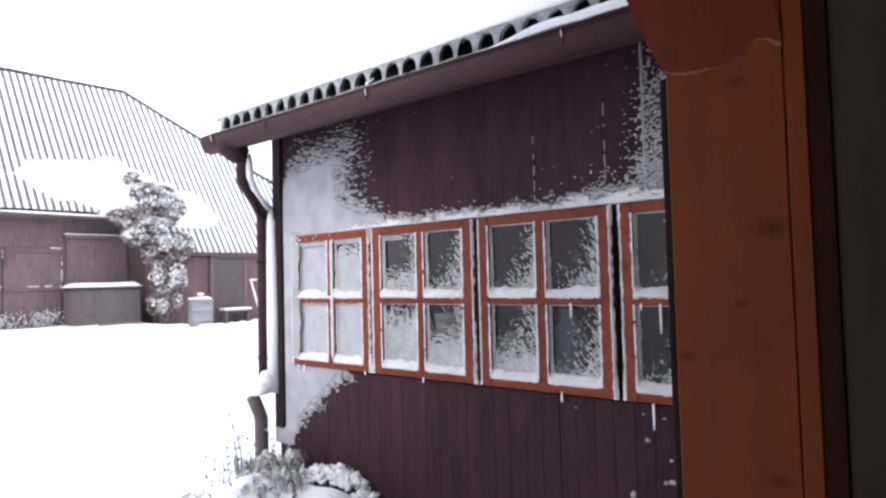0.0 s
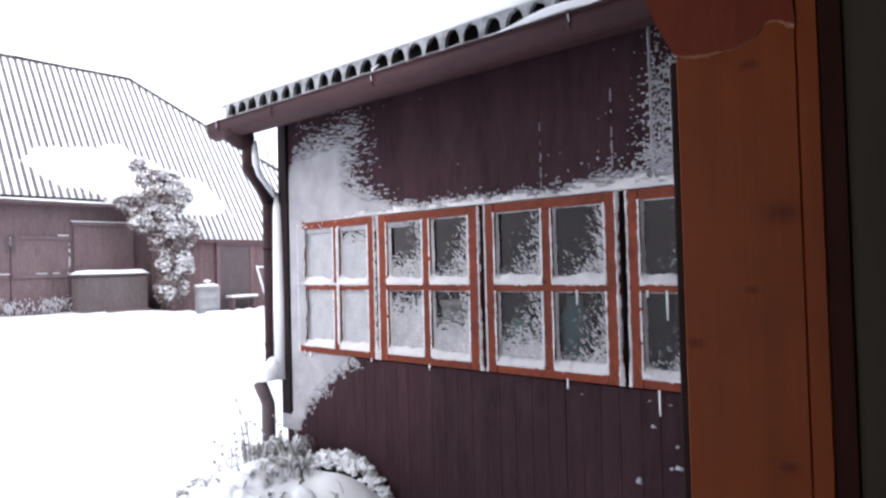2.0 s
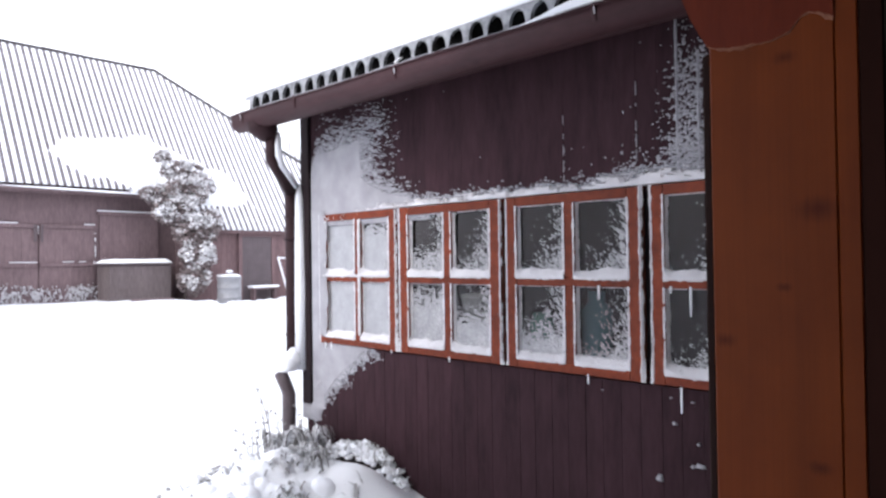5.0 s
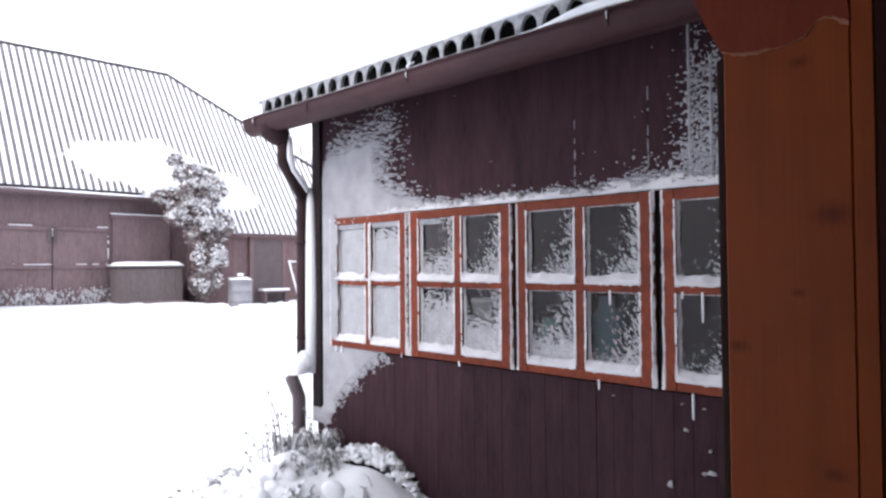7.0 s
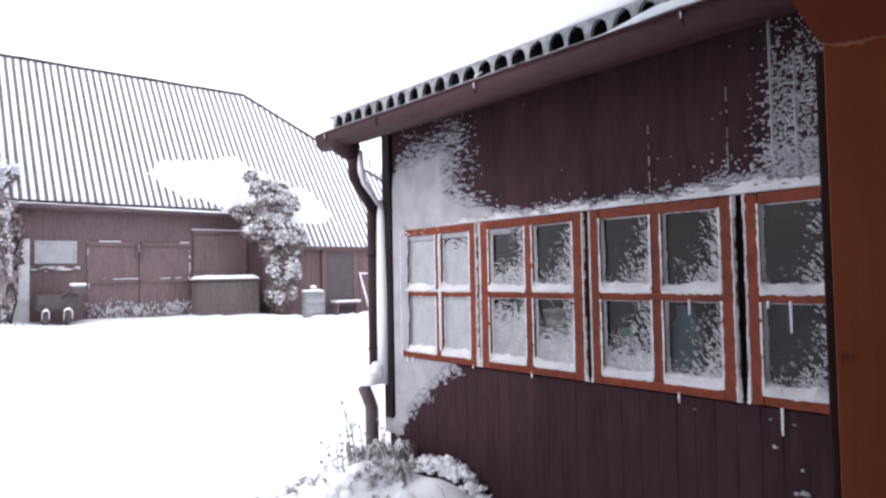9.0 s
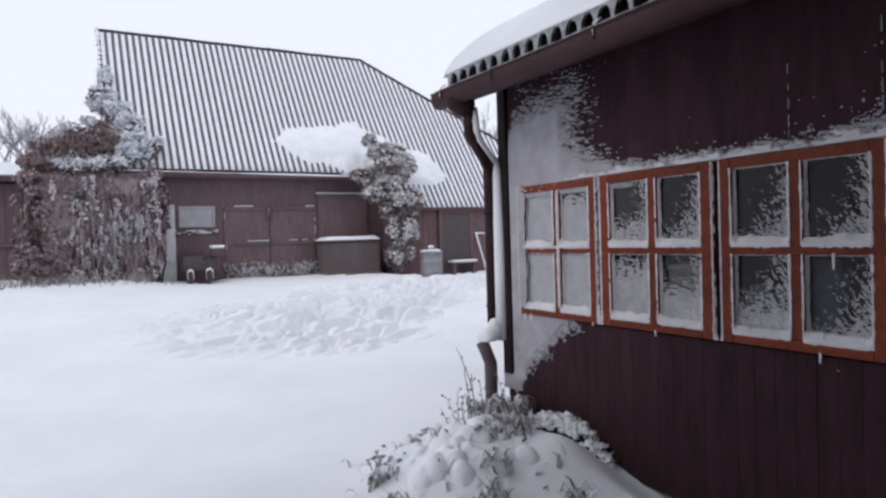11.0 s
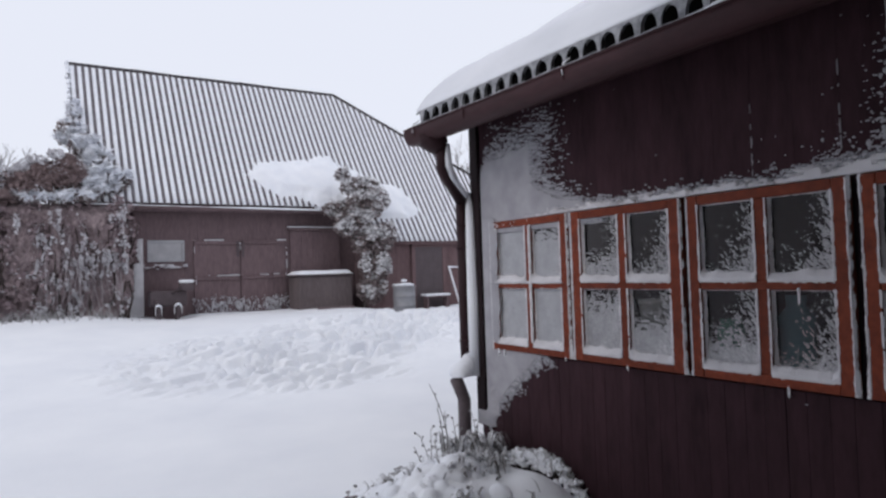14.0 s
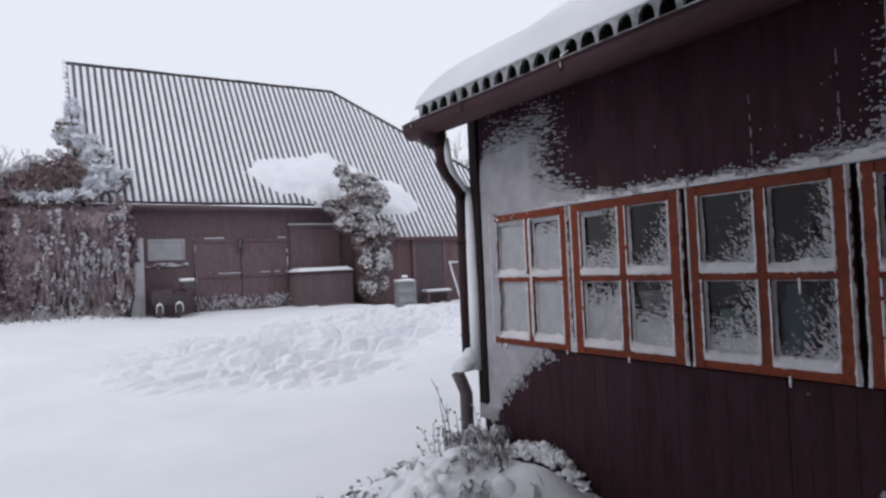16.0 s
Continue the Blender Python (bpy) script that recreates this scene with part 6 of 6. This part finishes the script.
# ---- porch round the camera ----
def build_porch():
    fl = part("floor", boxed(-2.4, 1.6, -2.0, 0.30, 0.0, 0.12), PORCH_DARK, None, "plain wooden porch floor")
    tagged(fl, kind="structure", category="floor")
    # only the east wall is in view; west, north and lintel cut light on the post
    for name, dims, mat in (("wall_south", (-2.4, 1.6, -2.1, -2.0, 0, 2.9), PORCH_PALE), ("shade_wall_west", (-2.5, -2.4, -2.1, 0.38, 0, 2.9), PORCH_PALE), ("shade_wall_north", (-2.4, -0.42, 0.24, 0.38, 0, 2.9), PORCH_PALE), ("shade_lintel", (-0.42, 0.845, 0.24, 0.38, 2.45, 2.9), PORCH_PALE),
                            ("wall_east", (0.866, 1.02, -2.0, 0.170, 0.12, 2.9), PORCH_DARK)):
        w = part(name, boxed(*dims), mat, None, "plain porch wall in deep shade, unseen ones added to block light")
        tagged(w, kind="structure", category="wall")
    # house walls out of view, added to hold sky light off the shed
    for name, dims in (("shade_wall_house", (1.02, 3.42, -0.06, 0.10, 0, 3.1)), ("shade_wall_upper", (-7, 7, -0.6, -0.4, 3.001, 7.0))):
        w = part(name, boxed(*dims), PORCH_PALE, None, "unseen house wall added to shade the shed")
        tagged(w, kind="structure", category="wall")
    # invented overhang above the view: darkens the near end of the shed wall
    w = part("shade_overhang", boxed(-6, 2.6, -0.4, 2.4, 3.5, 3.6), PORCH_DARK, None, "unseen board slab added to shade the shed wall")
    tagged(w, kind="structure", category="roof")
    # ceiling out of view, keeps skylight off the post
    c = part("ceiling", boxed(-2.5, 1.3, -2.1, 0.75, 2.9, 3.0), PORCH_DARK, None, "unseen porch ceiling boards that block skylight")
    tagged(c, kind="structure", category="ceiling")
    post = thing("porch_post", (0.93, 0.3, 0.12), label="varnished pine porch post with a curved knee brace", category="post")
    part("post", boxed(0.86, 1.0, 0.2216, 0.376, 0.12, 2.9, bevel=0.0016), PINE, post)
    part("outer_strip", boxed(0.868, 0.99, 0.377, 0.39, 0.12, 1.99, bevel=0.003), DARK_EDGE, post, "dark outer edge strip")
    part("trim", boxed(0.8606, 0.99, 0.1965, 0.2211, 0.12, 2.9, bevel=0.0016), PINE, post)
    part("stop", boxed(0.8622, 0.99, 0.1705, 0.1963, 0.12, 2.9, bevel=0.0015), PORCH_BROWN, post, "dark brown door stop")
    # knee brace: a curved board let into the post, its lower edge worn and uneven
    rim = [(0.379, 1.998), (0.366, 1.993), (0.348, 1.9895), (0.330, 1.988), (0.312, 1.9865), (0.296, 1.987), (0.284, 1.990), (0.272, 1.994), (0.264, 2.003), (0.257, 2.0105), (0.248, 2.013), (0.237, 2.009), (0.226, 2.003), (0.2205, 1.999)]
    left = [(0.402, 2.044), (0.425, 2.105), (0.452, 2.17), (0.50, 2.26), (0.58, 2.39), (0.70, 2.55), (0.86, 2.72)]
    right = [(0.224, 2.036), (0.236, 2.09), (0.262, 2.17), (0.31, 2.28), (0.38, 2.42), (0.49, 2.58), (0.66, 2.74)]
    outline = rim + right + left[::-1]
    bm = bmesh.new()
    face = bm.faces.new([bm.verts.new((0.8582, y, z)) for y, z in outline])
    made = bmesh.ops.extrude_face_region(bm, geom=[face])["geom"]
    bmesh.ops.translate(bm, verts=[v for v in made if isinstance(v, bmesh.types.BMVert)], vec=(0.10, 0, 0))
    bmesh.ops.recalc_face_normals(bm, faces=bm.faces[:])
    brace = part("knee_brace", bm, PINE_RED, post, "reddish curved knee brace")
    # pale worn wood along the edge
    verts, faces = [], []
    ys = np.linspace(0.378, 0.222, 90)
    zs = np.interp(-ys, [-y for y, z in rim], [z for y, z in rim])
    wide = 0.0008 + 0.011 * np.clip(fbm(ys * 70, ys * 0, 64, 3) - 0.30, 0, 1) * (0.5 + 0.9 * fbm(ys * 300, ys * 0, 65, 2))
    up = 0.0035 * np.clip(fbm(ys * 160, ys * 0, 66, 2) - 0.4, 0, 1)
    for y, z, w, h in zip(ys, zs, wide, up):
        verts += [(0.8579, y, z + h), (0.8582, y, z - w * 0.4), (0.8597, y, z - w)]
    for k in range(len(ys) - 1):
        faces += [(3 * k, 3 * k + 1, 3 * k + 4, 3 * k + 3), (3 * k + 1, 3 * k + 2, 3 * k + 5, 3 * k + 4)]
    raw("worn_edge", verts, faces, WORN, brace, "pale worn lower edge", True)
    beam = part("beam", boxed(0.86, 1.0, -2.0, 1.2, 2.74, 2.89, bevel=0.006), PINE, None, "varnished pine beam under the porch ceiling")
    tagged(beam, category="beam", kind="structure")


# very dark brown for the narrow strip on the post's outer edge
DARK_EDGE = mottled("dark_brown_wood_edge", (0.016, 0.0095, 0.0085), (0.030, 0.017, 0.015), 5, (1, 1, 0.2), 0.9, spec=0.05)
WORN = mottled("worn_pale_wood", (0.105, 0.024, 0.008), (0.21, 0.090, 0.050), 60, (1, 1, 1), 0.8)
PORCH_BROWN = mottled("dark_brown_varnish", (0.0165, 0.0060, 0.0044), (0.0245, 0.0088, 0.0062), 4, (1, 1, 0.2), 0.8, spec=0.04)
PINE_RED = mottled("reddish_pine", (0.086, 0.0120, 0.0041), (0.118, 0.0176, 0.0058), 4, (3, 3, 0.5), 0.5, 0.12, 0.002, spec=0.1)
build_porch()
